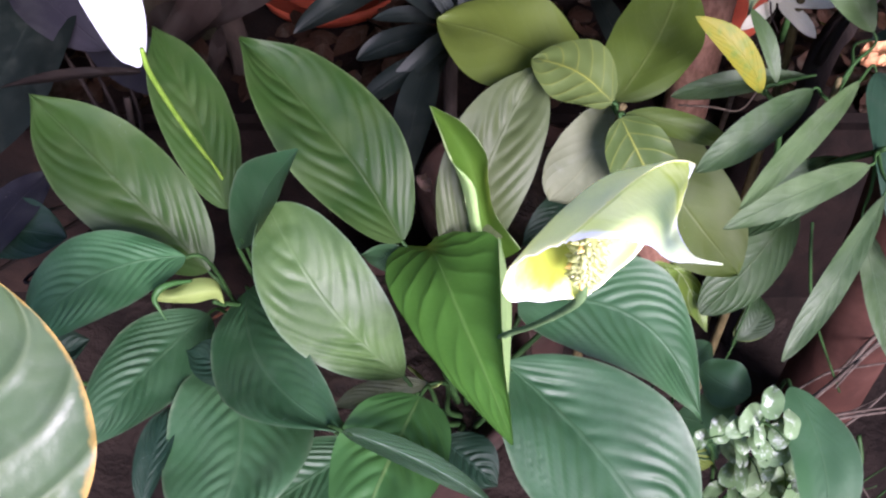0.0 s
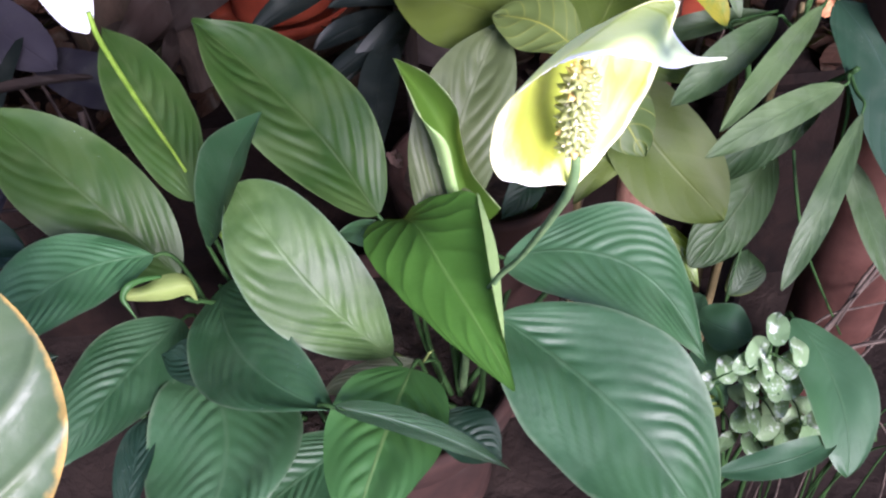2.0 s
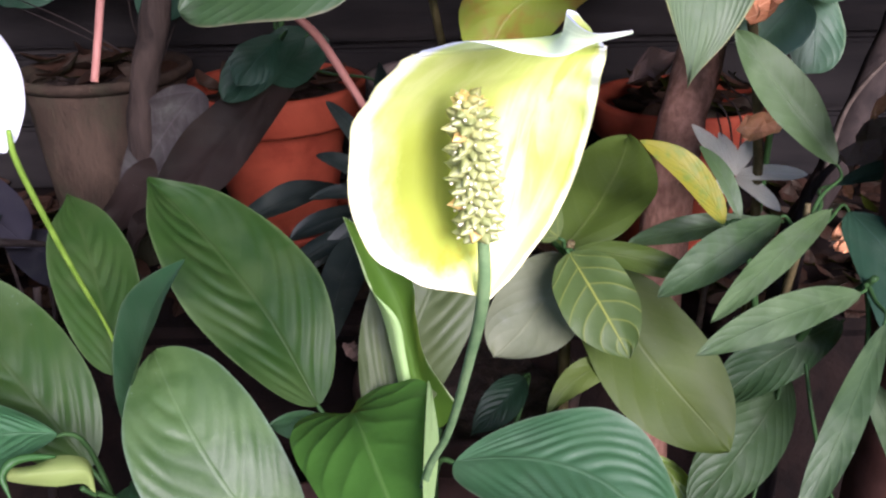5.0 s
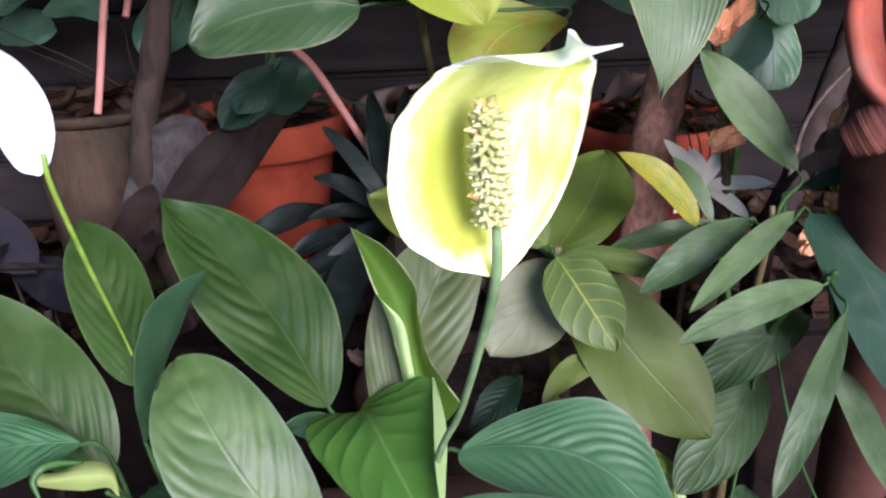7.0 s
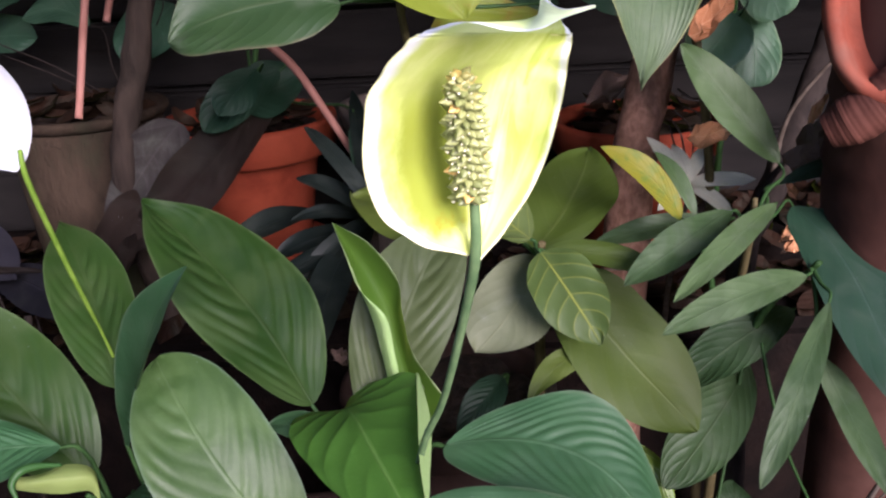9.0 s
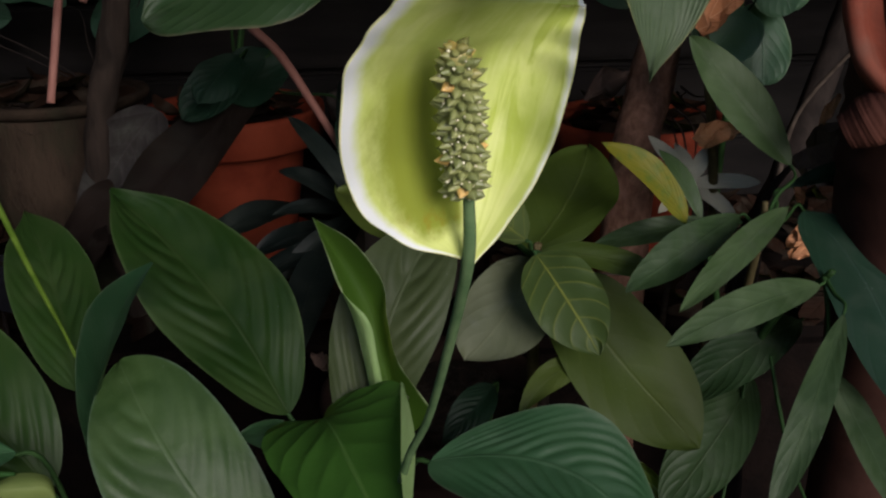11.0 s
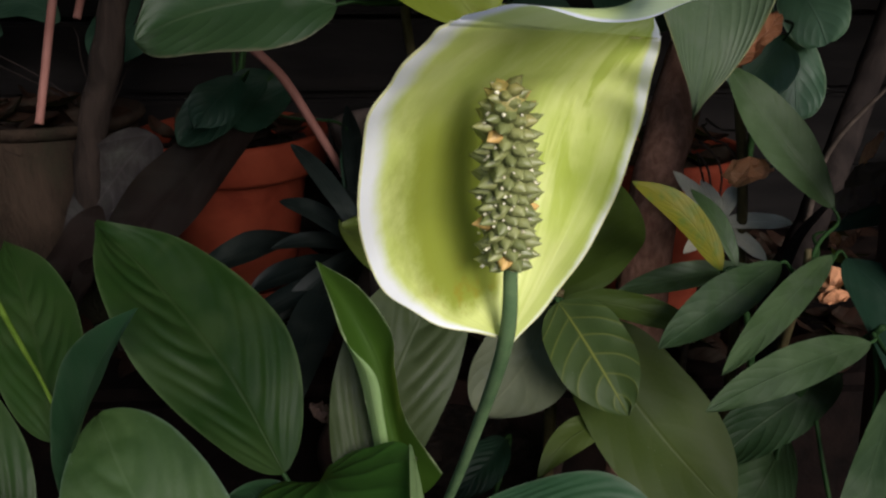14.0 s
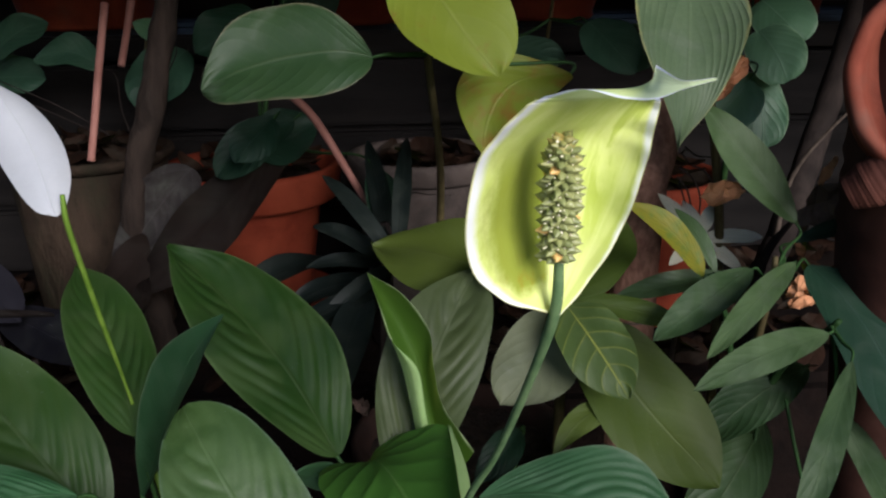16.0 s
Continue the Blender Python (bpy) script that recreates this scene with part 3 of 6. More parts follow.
def pot(x, y, z, height, top, foot, label, material=TERRACOTTA, band=0.03, soil=0.02, group="", wobble=0.004, name="plant_pot", neck=1.0):
    """A flower pot with a thick banded rim and soil in it."""
    thing = root(name, (x, y, z), label, "pot", group)
    w = 0.007
    rim_z = height - band
    k = (top - foot) / height
    body = [(0.0, 0.0), (foot - 0.004, 0.0), (foot, 0.004)]
    body += [((foot + k * h) * (1 - (1 - neck) * h / height) - w * 0.6, h) for h in np.linspace(0.01, rim_z + 0.004, 9)]
    body += [((foot + k * rim_z) * neck - w * 1.6, rim_z + 0.003), (foot - w, 0.015), (0.0, 0.012)]
    v, f = turned(body, wobble=wobble)
    mesh_object("body", moved(v, (x, y, z)), f, material, thing)
    rim = [(top * neck - w * 1.8, rim_z - 0.002), (top - 0.003, rim_z - 0.003), (top, rim_z), (top + 0.003, height - 0.006), (top + 0.002, height - 0.001), (top - 0.002, height),
           (top - w, height - 0.002), (top - w * 1.6, height - 0.02), (top * neck - w * 1.8, rim_z - 0.002)]
    v, f = turned(rim, wobble=wobble)
    mesh_object("rim", moved(v, (x, y, z)), f, material, thing)
    crumbs = [(top * q, height - soil + 0.006 * math.sin(q * 9) * (1 - q)) for q in (0.001, 0.2, 0.4, 0.6, 0.8, 0.93)][::-1]
    v, f = turned(crumbs, 40)
    v = [(px, py, pz + 0.012 * noise.noise(Vector((px * 40, py * 40, x)))) for px, py, pz in v]
    mesh_object("soil", moved(v, (x, y, z)), f, SOIL, thing)
    return thing


def box_mesh(x0, y0, z0, x1, y1, z1, soft=0.004):
    bm = bmesh.new()
    bmesh.ops.create_cube(bm, size=1)
    for v in bm.verts:
        v.co = Vector(((x0 + x1) / 2 + v.co.x * (x1 - x0), (y0 + y1) / 2 + v.co.y * (y1 - y0), (z0 + z1) / 2 + v.co.z * (z1 - z0)))
    bmesh.ops.bevel(bm, geom=bm.edges[:], offset=soft, segments=2, affect="EDGES")
    bm.verts.index_update()
    v, f = [w.co.copy() for w in bm.verts], [tuple(w.index for w in p.verts) for p in bm.faces]
    bm.free()
    return v, f


# ---- the large structure ----
def sheet(name, x0, x1, y0, y1, z, n, relief, material, grain=8.0):
    """A flat stretch of uneven earth, finer towards the middle."""
    g = np.linspace(-1, 1, n)
    g = np.sign(g) * np.abs(g) ** 3
    verts, faces = [], []
    for b in g:
        for a in g:
            x, y = (x0 + x1) / 2 + a * (x1 - x0) / 2, (y0 + y1) / 2 + b * (y1 - y0) / 2
            verts.append((x, y, z + relief * noise.noise(Vector((x * grain, y * grain, 0))) + relief * 0.5 * noise.noise(Vector((x * grain * 4, y * grain * 4, 3)))))
    for i in range(n - 1):
        for j in range(n - 1):
            a = i * n + j
            faces.append((a, a + 1, a + n + 1, a + n))
    return mesh_object(name, verts, faces, material)


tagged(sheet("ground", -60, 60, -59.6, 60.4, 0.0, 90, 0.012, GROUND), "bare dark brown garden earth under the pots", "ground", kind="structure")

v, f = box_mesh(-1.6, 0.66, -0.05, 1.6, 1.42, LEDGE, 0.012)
tagged(mesh_object("ledge", v, f, DARK_CLAY, smooth=False), "low clay ledge, darkened for shade, that carries the back row of pots", "ledge", kind="structure")
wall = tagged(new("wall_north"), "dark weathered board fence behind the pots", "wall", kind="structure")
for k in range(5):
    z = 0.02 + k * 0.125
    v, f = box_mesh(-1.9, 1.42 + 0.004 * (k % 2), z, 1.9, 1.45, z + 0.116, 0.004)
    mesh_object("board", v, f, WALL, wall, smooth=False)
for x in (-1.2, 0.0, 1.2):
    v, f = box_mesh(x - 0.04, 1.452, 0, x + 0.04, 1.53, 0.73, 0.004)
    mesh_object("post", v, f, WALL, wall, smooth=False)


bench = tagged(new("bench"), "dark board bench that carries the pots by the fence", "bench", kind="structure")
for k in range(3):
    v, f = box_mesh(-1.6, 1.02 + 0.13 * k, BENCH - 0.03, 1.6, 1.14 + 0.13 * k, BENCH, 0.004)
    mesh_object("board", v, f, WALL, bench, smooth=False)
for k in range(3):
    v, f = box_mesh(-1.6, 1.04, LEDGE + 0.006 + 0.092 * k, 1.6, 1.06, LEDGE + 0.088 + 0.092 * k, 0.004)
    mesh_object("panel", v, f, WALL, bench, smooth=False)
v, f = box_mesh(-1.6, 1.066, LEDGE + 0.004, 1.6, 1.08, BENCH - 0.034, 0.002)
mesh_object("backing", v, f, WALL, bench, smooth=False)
# unseen roof and fascia, added to keep sun and sky off the back row
roof = tagged(new("roof"), "plain dark board roof added out of view to shade the back row", "roof", kind="structure")
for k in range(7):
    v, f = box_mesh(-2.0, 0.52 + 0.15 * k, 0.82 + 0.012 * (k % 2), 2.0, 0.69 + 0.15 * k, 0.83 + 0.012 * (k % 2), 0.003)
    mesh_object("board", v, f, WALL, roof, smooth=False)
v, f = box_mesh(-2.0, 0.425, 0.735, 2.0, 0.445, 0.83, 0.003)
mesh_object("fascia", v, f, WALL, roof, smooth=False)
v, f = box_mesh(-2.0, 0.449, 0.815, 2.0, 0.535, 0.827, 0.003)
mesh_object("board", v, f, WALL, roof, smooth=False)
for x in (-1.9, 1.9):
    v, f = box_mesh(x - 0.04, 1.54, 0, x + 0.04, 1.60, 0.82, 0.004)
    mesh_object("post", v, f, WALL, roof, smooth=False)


def fence(name, x0, y0, x1, y1, label, boards=12):
    """A plain board fence, added out of view, that closes the yard and cuts low skylight."""
    thing = tagged(new(name), label, "wall", kind="structure")
    for k in range(boards):
        z = 0.01 + k * 0.15
        v, f = box_mesh(min(x0, x1) - 0.012, min(y0, y1) - 0.012, z, max(x0, x1) + 0.012, max(y0, y1) + 0.012, z + 0.142, 0.004)
        mesh_object("board", v, f, WALL, thing, smooth=False)


# unseen fences, added so that light falls more from overhead
fence("wall_south", -2.1, -1.7, 2.1, -1.7, "plain low dark board fence added out of view across the yard", 5)
fence("wall_east", 2.14, -1.68, 2.14, 1.5, "plain dark board fence added out of view to block side light")
fence("wall_west", -2.14, -1.68, -2.14, 1.5, "plain dark board fence added out of view to block side light")

# ---- peace lily ----
LEFT_FOOT, RIGHT_FOOT = Vector((-0.11, 0.41, 0.16)), Vector((0.02, 0.405, 0.16))
lily = root("peace_lily", (-0.05, 0.43, 0.16), "leafy green peace lily with two flowers in a clay pot", "plant")


def foot(base, spread=0.25):
    b = Vector(base)
    f = LEFT_FOOT if abs(b.x - LEFT_FOOT.x) < abs(b.x - RIGHT_FOOT.x) else RIGHT_FOOT
    return f + Vector(((b.x - f.x) * spread, (b.y - f.y) * spread, 0))


def lily_leaf(args, material=LILY, **more):
    return stalked(lily, material, args, foot(args[0]), STEM, 0.0022, (0, 0.01, -0.03), **{**dict(nu=110, nv=44, quilt=0.0034, count=12 if material in (COOL, COOL_LIT) else 8, taper=1.75, drip=0.35), **more})


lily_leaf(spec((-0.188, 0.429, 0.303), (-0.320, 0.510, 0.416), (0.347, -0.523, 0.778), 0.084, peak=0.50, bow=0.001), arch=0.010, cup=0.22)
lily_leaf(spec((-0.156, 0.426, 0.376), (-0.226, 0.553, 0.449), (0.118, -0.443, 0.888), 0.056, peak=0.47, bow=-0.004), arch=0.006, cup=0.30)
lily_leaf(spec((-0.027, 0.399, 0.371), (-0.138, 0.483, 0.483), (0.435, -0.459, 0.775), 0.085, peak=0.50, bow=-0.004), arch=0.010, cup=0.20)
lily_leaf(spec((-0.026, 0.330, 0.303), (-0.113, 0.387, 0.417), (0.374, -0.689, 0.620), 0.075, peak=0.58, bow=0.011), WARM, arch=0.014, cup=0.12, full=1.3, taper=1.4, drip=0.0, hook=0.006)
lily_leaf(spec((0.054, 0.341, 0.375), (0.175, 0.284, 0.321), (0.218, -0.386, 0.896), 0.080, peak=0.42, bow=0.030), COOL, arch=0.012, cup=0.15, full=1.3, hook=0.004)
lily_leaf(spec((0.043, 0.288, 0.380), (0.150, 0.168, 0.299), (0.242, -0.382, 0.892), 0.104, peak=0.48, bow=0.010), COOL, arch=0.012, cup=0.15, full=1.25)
lily_leaf(spec((-0.189, 0.402, 0.350), (-0.283, 0.324, 0.348), (0.146, -0.198, 0.969), 0.070, peak=0.53, bow=-0.014), COOL_LIT, arch=0.010, cup=0.15, full=1.3)
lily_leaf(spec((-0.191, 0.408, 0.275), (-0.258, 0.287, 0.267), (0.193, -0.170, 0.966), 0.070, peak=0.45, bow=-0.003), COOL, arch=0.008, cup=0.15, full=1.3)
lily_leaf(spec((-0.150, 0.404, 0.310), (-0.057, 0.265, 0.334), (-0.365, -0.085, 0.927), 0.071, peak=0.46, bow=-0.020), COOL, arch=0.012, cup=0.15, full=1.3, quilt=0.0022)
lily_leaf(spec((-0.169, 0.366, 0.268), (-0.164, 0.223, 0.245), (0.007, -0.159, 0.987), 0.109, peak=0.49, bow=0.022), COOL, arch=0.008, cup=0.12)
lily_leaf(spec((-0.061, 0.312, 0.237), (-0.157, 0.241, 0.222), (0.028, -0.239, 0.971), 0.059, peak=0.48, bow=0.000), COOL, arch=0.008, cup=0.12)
lily_leaf(spec((-0.012, 0.299, 0.325), (-0.051, 0.185, 0.321), (0.089, -0.060, 0.994), 0.072, peak=0.43, bow=0.000), FRESH, arch=0.008, cup=0.15)
lily_leaf(spec((-0.057, 0.260, 0.345), (0.041, 0.214, 0.334), (-0.006, -0.234, 0.972), 0.017, peak=0.43, bow=0.004), WITHERED, arch=0.004, cup=0.3)
lily_leaf(spec((0.012, 0.384, 0.355), (0.071, 0.482, 0.465), (-0.011, -0.742, 0.671), 0.065, peak=0.52, bow=0.008), DUSTY, arch=0.006, cup=0.2, quilt=0.0024)
lily_leaf(spec((-0.008, 0.332, 0.291), (-0.076, 0.314, 0.288), (0.029, -0.261, 0.965), 0.020, peak=0.56, bow=-0.001), GREYED, arch=0.004, cup=0.2, label="withered grey-green leaf")
lily_leaf(spec((-0.018, 0.389, 0.356), (-0.057, 0.395, 0.360), (0.030, -0.293, 0.956), 0.022, peak=0.47, bow=0.000), COOL, arch=0.004, cup=0.15)


# flowers
def spathe_mesh(left, mid, right, steps=9, nv=16, knots=None):
    """A hood lofted over a left rim, a middle line and a right rim; knots: how far along each row of points lies."""
    a, m, b = (curve_through(c, steps) for c in (left, mid, right))
    n = len(m)
    verts, uvs, faces = [], [], []
    for i in range(n):
        for j in range(nv + 1):
            t = 2 * j / nv - 1
            p = m[i] + (b[i] - a[i]) * (t / 2) + ((a[i] + b[i]) / 2 - m[i]) * (abs(t) ** 1.8)
            verts.append(p + (m[i] - (a[i] + b[i]) / 2) * 0.03 * math.sin(i * 0.7) * t * t)
            uvs.append((float(np.interp(i / steps, range(len(left)), knots)) if knots else i / (n - 1), j / nv))
    for i in range(n - 1):
        for j in range(nv):
            c = i * (nv + 1) + j
            faces.append((c, c + 1, c + nv + 2, c + nv + 1))
    return verts, faces, uvs


def spadix_mesh(bottom, top, radius, rows=19, around=8):
    """A tapering cob set with pointed pyramid knobs in a spiral, and pale stamens between them."""
    b, t = Vector(bottom), Vector(top)
    axis = t - b
    d = axis.normalized()
    s1 = d.orthogonal().normalized()
    s2 = d.cross(s1)
    verts, faces = tube_mesh([b, b + axis * 0.3, b + axis * 0.7, b + axis * 0.95, t], [radius * 0.62, radius * 0.74, radius * 0.72, radius * 0.60, radius * 0.25], 4, 14)
    tv, tf = [], []
    dice = random.Random(7)
    for k in range(rows * around):
        u = (k + 0.5) / (rows * around)
        a = k * 2.39996 + dice.uniform(-0.12, 0.12)
        r = radius * (0.66 + 0.10 * math.sin(u * 3.0)) * (1 - 0.55 * max(0, u - 0.85) / 0.15)
        out = s1 * math.cos(a) + s2 * math.sin(a)
        lift = (out + d * (0.10 + 0.9 * max(0, u - 0.75) * 4 * 0.5) + s1 * dice.uniform(-0.15, 0.15)).normalized()
        c = b + axis * u + out * r * 0.80
        size = radius * dice.uniform(0.30, 0.40) * (1 - 0.25 * u)
        long = radius * dice.uniform(0.50, 0.82) * (1 - 0.4 * max(0, u - 0.8) / 0.2)
        e1 = lift.cross(d).normalized()
        e2 = lift.cross(e1)
        n0 = len(verts)
        for reach, wide in ((-0.1, 0.9), (0.25, 1.0), (0.55, 0.66), (0.86, 0.20)):
            for q in range(6):
                g = 2 * math.pi * q / 6 + k
                verts.append(c + lift * long * reach + (e1 * math.cos(g) + e2 * math.sin(g) * 0.85) * size * wide)
        verts.append(c + lift * long)
        for ring in range(3):
            for q in range(6):
                w = (q + 1) % 6
                faces.append((n0 + ring * 6 + q, n0 + ring * 6 + w, n0 + ring * 6 + 6 + w, n0 + ring * 6 + 6 + q))
        faces += [(n0 + 18 + q, n0 + 18 + (q + 1) % 6, n0 + 24) for q in range(6)]
        for _ in range(2 if u < 0.5 else 1):
            if dice.random() < (0.75 if u < 0.6 else 0.4):
                g = dice.uniform(0, 6.28)
                o = c + lift * long * dice.uniform(0.20, 0.55) + (e1 * math.cos(g) + e2 * math.sin(g)) * size * dice.uniform(0.75, 0.98)
                q = radius * dice.uniform(0.055, 0.105)
                m0 = len(tv)
                tv += [o + e1 * q, o + e2 * q, o - e1 * q, o - e2 * q, o + lift * q * 1.5, o - lift * q]
                tf += [(m0, m0 + 1, m0 + 4), (m0 + 1, m0 + 2, m0 + 4), (m0 + 2, m0 + 3, m0 + 4), (m0 + 3, m0, m0 + 4), (m0 + 1, m0, m0 + 5), (m0 + 2, m0 + 1, m0 + 5), (m0 + 3, m0 + 2, m0 + 5), (m0, m0 + 3, m0 + 5)]
    return verts, faces, tv, tf


v, f, uv = spathe_mesh([(-0.004, 0.401, 0.489), (0.002, 0.401, 0.469), (0.008, 0.400, 0.448), (0.014, 0.399, 0.430), (0.019, 0.396, 0.404), (0.025, 0.390, 0.361)], [(-0.003, 0.401, 0.488), (0.009, 0.409, 0.464), (0.023, 0.409, 0.434), (0.028, 0.406, 0.410), (0.033, 0.402, 0.385), (0.043, 0.395, 0.356)], [(-0.003, 0.401, 0.489), (0.017, 0.402, 0.474), (0.031, 0.400, 0.452), (0.033, 0.395, 0.431), (0.038, 0.390, 0.407), (0.056, 0.385, 0.378)])
young = mesh_object("leaf", v, f, FURL, lily, uv, label="young bright green leaf still half rolled")
v, f, uv = spathe_mesh([(-0.004, 0.401, 0.489), (0.002, 0.401, 0.469), (0.008, 0.400, 0.448), (0.014, 0.399, 0.430), (0.019, 0.396, 0.404), (0.025, 0.390, 0.361)], [(Vector(a) + Vector(b)) / 2 + Vector((0, -0.003, 0.002)) for a, b in zip([(-0.004, 0.401, 0.489), (0.002, 0.401, 0.469), (0.008, 0.400, 0.448), (0.014, 0.399, 0.430), (0.019, 0.396, 0.404), (0.025, 0.390, 0.361)], [(-0.003, 0.400, 0.489), (0.002, 0.400, 0.469), (0.008, 0.399, 0.448), (0.023, 0.392, 0.432), (0.027, 0.390, 0.407), (0.033, 0.386, 0.363)])], [(-0.003, 0.400, 0.489), (0.002, 0.400, 0.469), (0.008, 0.399, 0.448), (0.023, 0.392, 0.432), (0.027, 0.390, 0.407), (0.033, 0.386, 0.363)], nv=8)
mesh_object("rolled_edge", v, f, FOLD, young, uv)
tube("petiole", [[(-0.003, 0.401, 0.488), (0.009, 0.409, 0.464), (0.023, 0.409, 0.434), (0.028, 0.406, 0.410), (0.033, 0.402, 0.385), (0.043, 0.395, 0.356)][-1], (0.035, 0.375, 0.33), RIGHT_FOOT], [0.003, 0.003, 0.004], STEM, young)
HEART = [(-0.010, 0.402, 0.362), (-0.003, 0.376, 0.381), (0.006, 0.344, 0.391), (0.017, 0.310, 0.393), (0.029, 0.276, 0.393), (0.038, 0.250, 0.391), (0.0455, 0.227, 0.3885)]
v, f, uv = spathe_mesh([(-0.011, 0.403, 0.361), (-0.0305, 0.396, 0.367), (-0.0365, 0.364, 0.377), (-0.0260, 0.330, 0.383), (-0.0045, 0.290, 0.388), (0.021, 0.254, 0.389), (0.045, 0.2265, 0.388)], HEART,
                       [(-0.009, 0.403, 0.363), (0.000, 0.398, 0.378), (0.020, 0.385, 0.395), (0.0400, 0.367, 0.406), (0.0428, 0.322, 0.406), (0.0425, 0.275, 0.402), (0.046, 0.227, 0.389)], 10, 22)
young = mesh_object("leaf", v, f, YOUNG, lily, uv, label="bright green young leaf with a folded edge")
tube("petiole", [Vector(HEART[0]) + Vector((0.0, 0.004, -0.004)), (0.008, 0.385, 0.35), (0.012, 0.39, 0.33), RIGHT_FOOT], [0.0016, 0.0022, 0.003, 0.004], STEM, young)
SMALL = [(-0.160, 0.432, 0.325), (-0.140, 0.405, 0.372), (-0.121, 0.382, 0.415), (-0.107, 0.374, 0.445), (-0.094, 0.371, 0.465), (-0.082, 0.372, 0.479)]
v, f, uv = spathe_mesh([(-0.161, 0.432, 0.325), (-0.153, 0.413, 0.375), (-0.141, 0.402, 0.418), (-0.126, 0.394, 0.447), (-0.104, 0.381, 0.467), (-0.083, 0.373, 0.479)], SMALL,
                       [(-0.159, 0.431, 0.326), (-0.132, 0.388, 0.378), (-0.117, 0.362, 0.415), (-0.099, 0.356, 0.447), (-0.089, 0.361, 0.467), (-0.081, 0.372, 0.480)], 9, 18)
small_leaf = mesh_object("leaf", v, f, COOL, lily, uv)
tube("petiole", [Vector(SMALL[0]) + Vector((0.0, 0.0, 0.004)), (-0.155, 0.432, 0.30), (-0.140, 0.425, 0.25), LEFT_FOOT], [0.0014, 0.0018, 0.002, 0.003], STEM, small_leaf)
edge = [(0.0395, 0.370, 0.406), (0.0400, 0.324, 0.411), (0.0405, 0.280, 0.409), (0.043, 0.255, 0.399)], [(0.041, 0.366, 0.407), (0.0465, 0.320, 0.405), (0.0450, 0.276, 0.402), (0.0435, 0.254, 0.398)]
v, f, uv = spathe_mesh(edge[0], [(Vector(a) + Vector(b)) / 2 for a, b in zip(*edge)], edge[1], nv=4)
mesh_object("folded_edge", v, f, FOLD, young, uv, label="pale underside of a folded leaf edge")

stalk = tube("flower_stalk", [(0.066, 0.198, 0.566), (0.066, 0.203, 0.545), (0.062, 0.222, 0.512), (0.053, 0.258, 0.455), (0.042, 0.285, 0.412), (0.030, 0.340, 0.32), RIGHT_FOOT],
             [0.0017, 0.0021, 0.0018, 0.0016, 0.0018, 0.0023, 0.004], STALK, lily, 6, 10, label="dull green flower stalk")
v, f, uv = spathe_mesh(
    [(0.0641, 0.2033, 0.5449), (0.0458, 0.1930, 0.5549), (0.0343, 0.1794, 0.5743), (0.0351, 0.1676, 0.6022), (0.0409, 0.1626, 0.6141), (0.0480, 0.1595, 0.6220), (0.0508, 0.1593, 0.6239), (0.0534, 0.1591, 0.6252), (0.0623, 0.1588, 0.6268), (0.0745, 0.1588, 0.6240), (0.0805, 0.1513, 0.6250), (0.0860, 0.1479, 0.6278), (0.0930, 0.1449, 0.6302)],
    [(0.0647, 0.2062, 0.5437), (0.0651, 0.2124, 0.5577), (0.0666, 0.2169, 0.5786), (0.0719, 0.2128, 0.6013), (0.0773, 0.2070, 0.6097), (0.0827, 0.2004, 0.6166), (0.0833, 0.1991, 0.6175), (0.0840, 0.1972, 0.6184), (0.0866, 0.1841, 0.6227), (0.0842, 0.1690, 0.6275), (0.0815, 0.1570, 0.6285), (0.0862, 0.1486, 0.6288), (0.0932, 0.1450, 0.6305)],
    [(0.0675, 0.2048, 0.5420), (0.0776, 0.2072, 0.5531), (0.0889, 0.2081, 0.5717), (0.0949, 0.2052, 0.5942), (0.0964, 0.2036, 0.6060), (0.0978, 0.2029, 0.6148), (0.0980, 0.2028, 0.6160), (0.0972, 0.2007, 0.6169), (0.0925, 0.1890, 0.6220), (0.0862, 0.1710, 0.6298), (0.0822, 0.1583, 0.6325), (0.0858, 0.1490, 0.6299), (0.0931, 0.1451, 0.6308)], 10, 26,
    [k / 9 for k in (0, 1, 2, 3, 4, 4.88, 5, 5.15, 6, 7, 8, 8.5, 9)])
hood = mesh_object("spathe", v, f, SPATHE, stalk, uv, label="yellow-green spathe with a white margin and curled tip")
cob = Vector((0.0637, 0.1875, 0.589))
side = 1 if sum(q.normal.dot(p - cob) for p, q in zip(v, hood.data.vertices)) > 0 else -1
back = []
for p, q in zip(v, hood.data.vertices):
    back.append(p + q.normal * side * 0.0005)
mesh_object("outer_skin", back, f[:60 * 26], OUTER, hood, uv, label="cream-white outer skin of the spathe")
v, f, tv, tf = spadix_mesh((0.0650, 0.196, 0.568), (0.0622, 0.179, 0.610), 0.0060, 20, 8)
mesh_object("spadix", v, f, SPADIX, stalk, label="knobbly green and cream spadix")
mesh_object("pollen", tv, tf, ANTHER, stalk)

stalk = tube("flower_stalk", [(-0.158, 0.375, 0.548), (-0.158, 0.376, 0.53), (-0.1585, 0.398, 0.478), (-0.160, 0.420, 0.436), (-0.162, 0.436, 0.410), (-0.160, 0.446, 0.375), (-0.150, 0.450, 0.30), LEFT_FOOT],
             [0.0013, 0.0016, 0.0016, 0.0014, 0.0010, 0.0014, 0.002, 0.003], LIME, lily, 6, 10, label="lime green flower stalk")
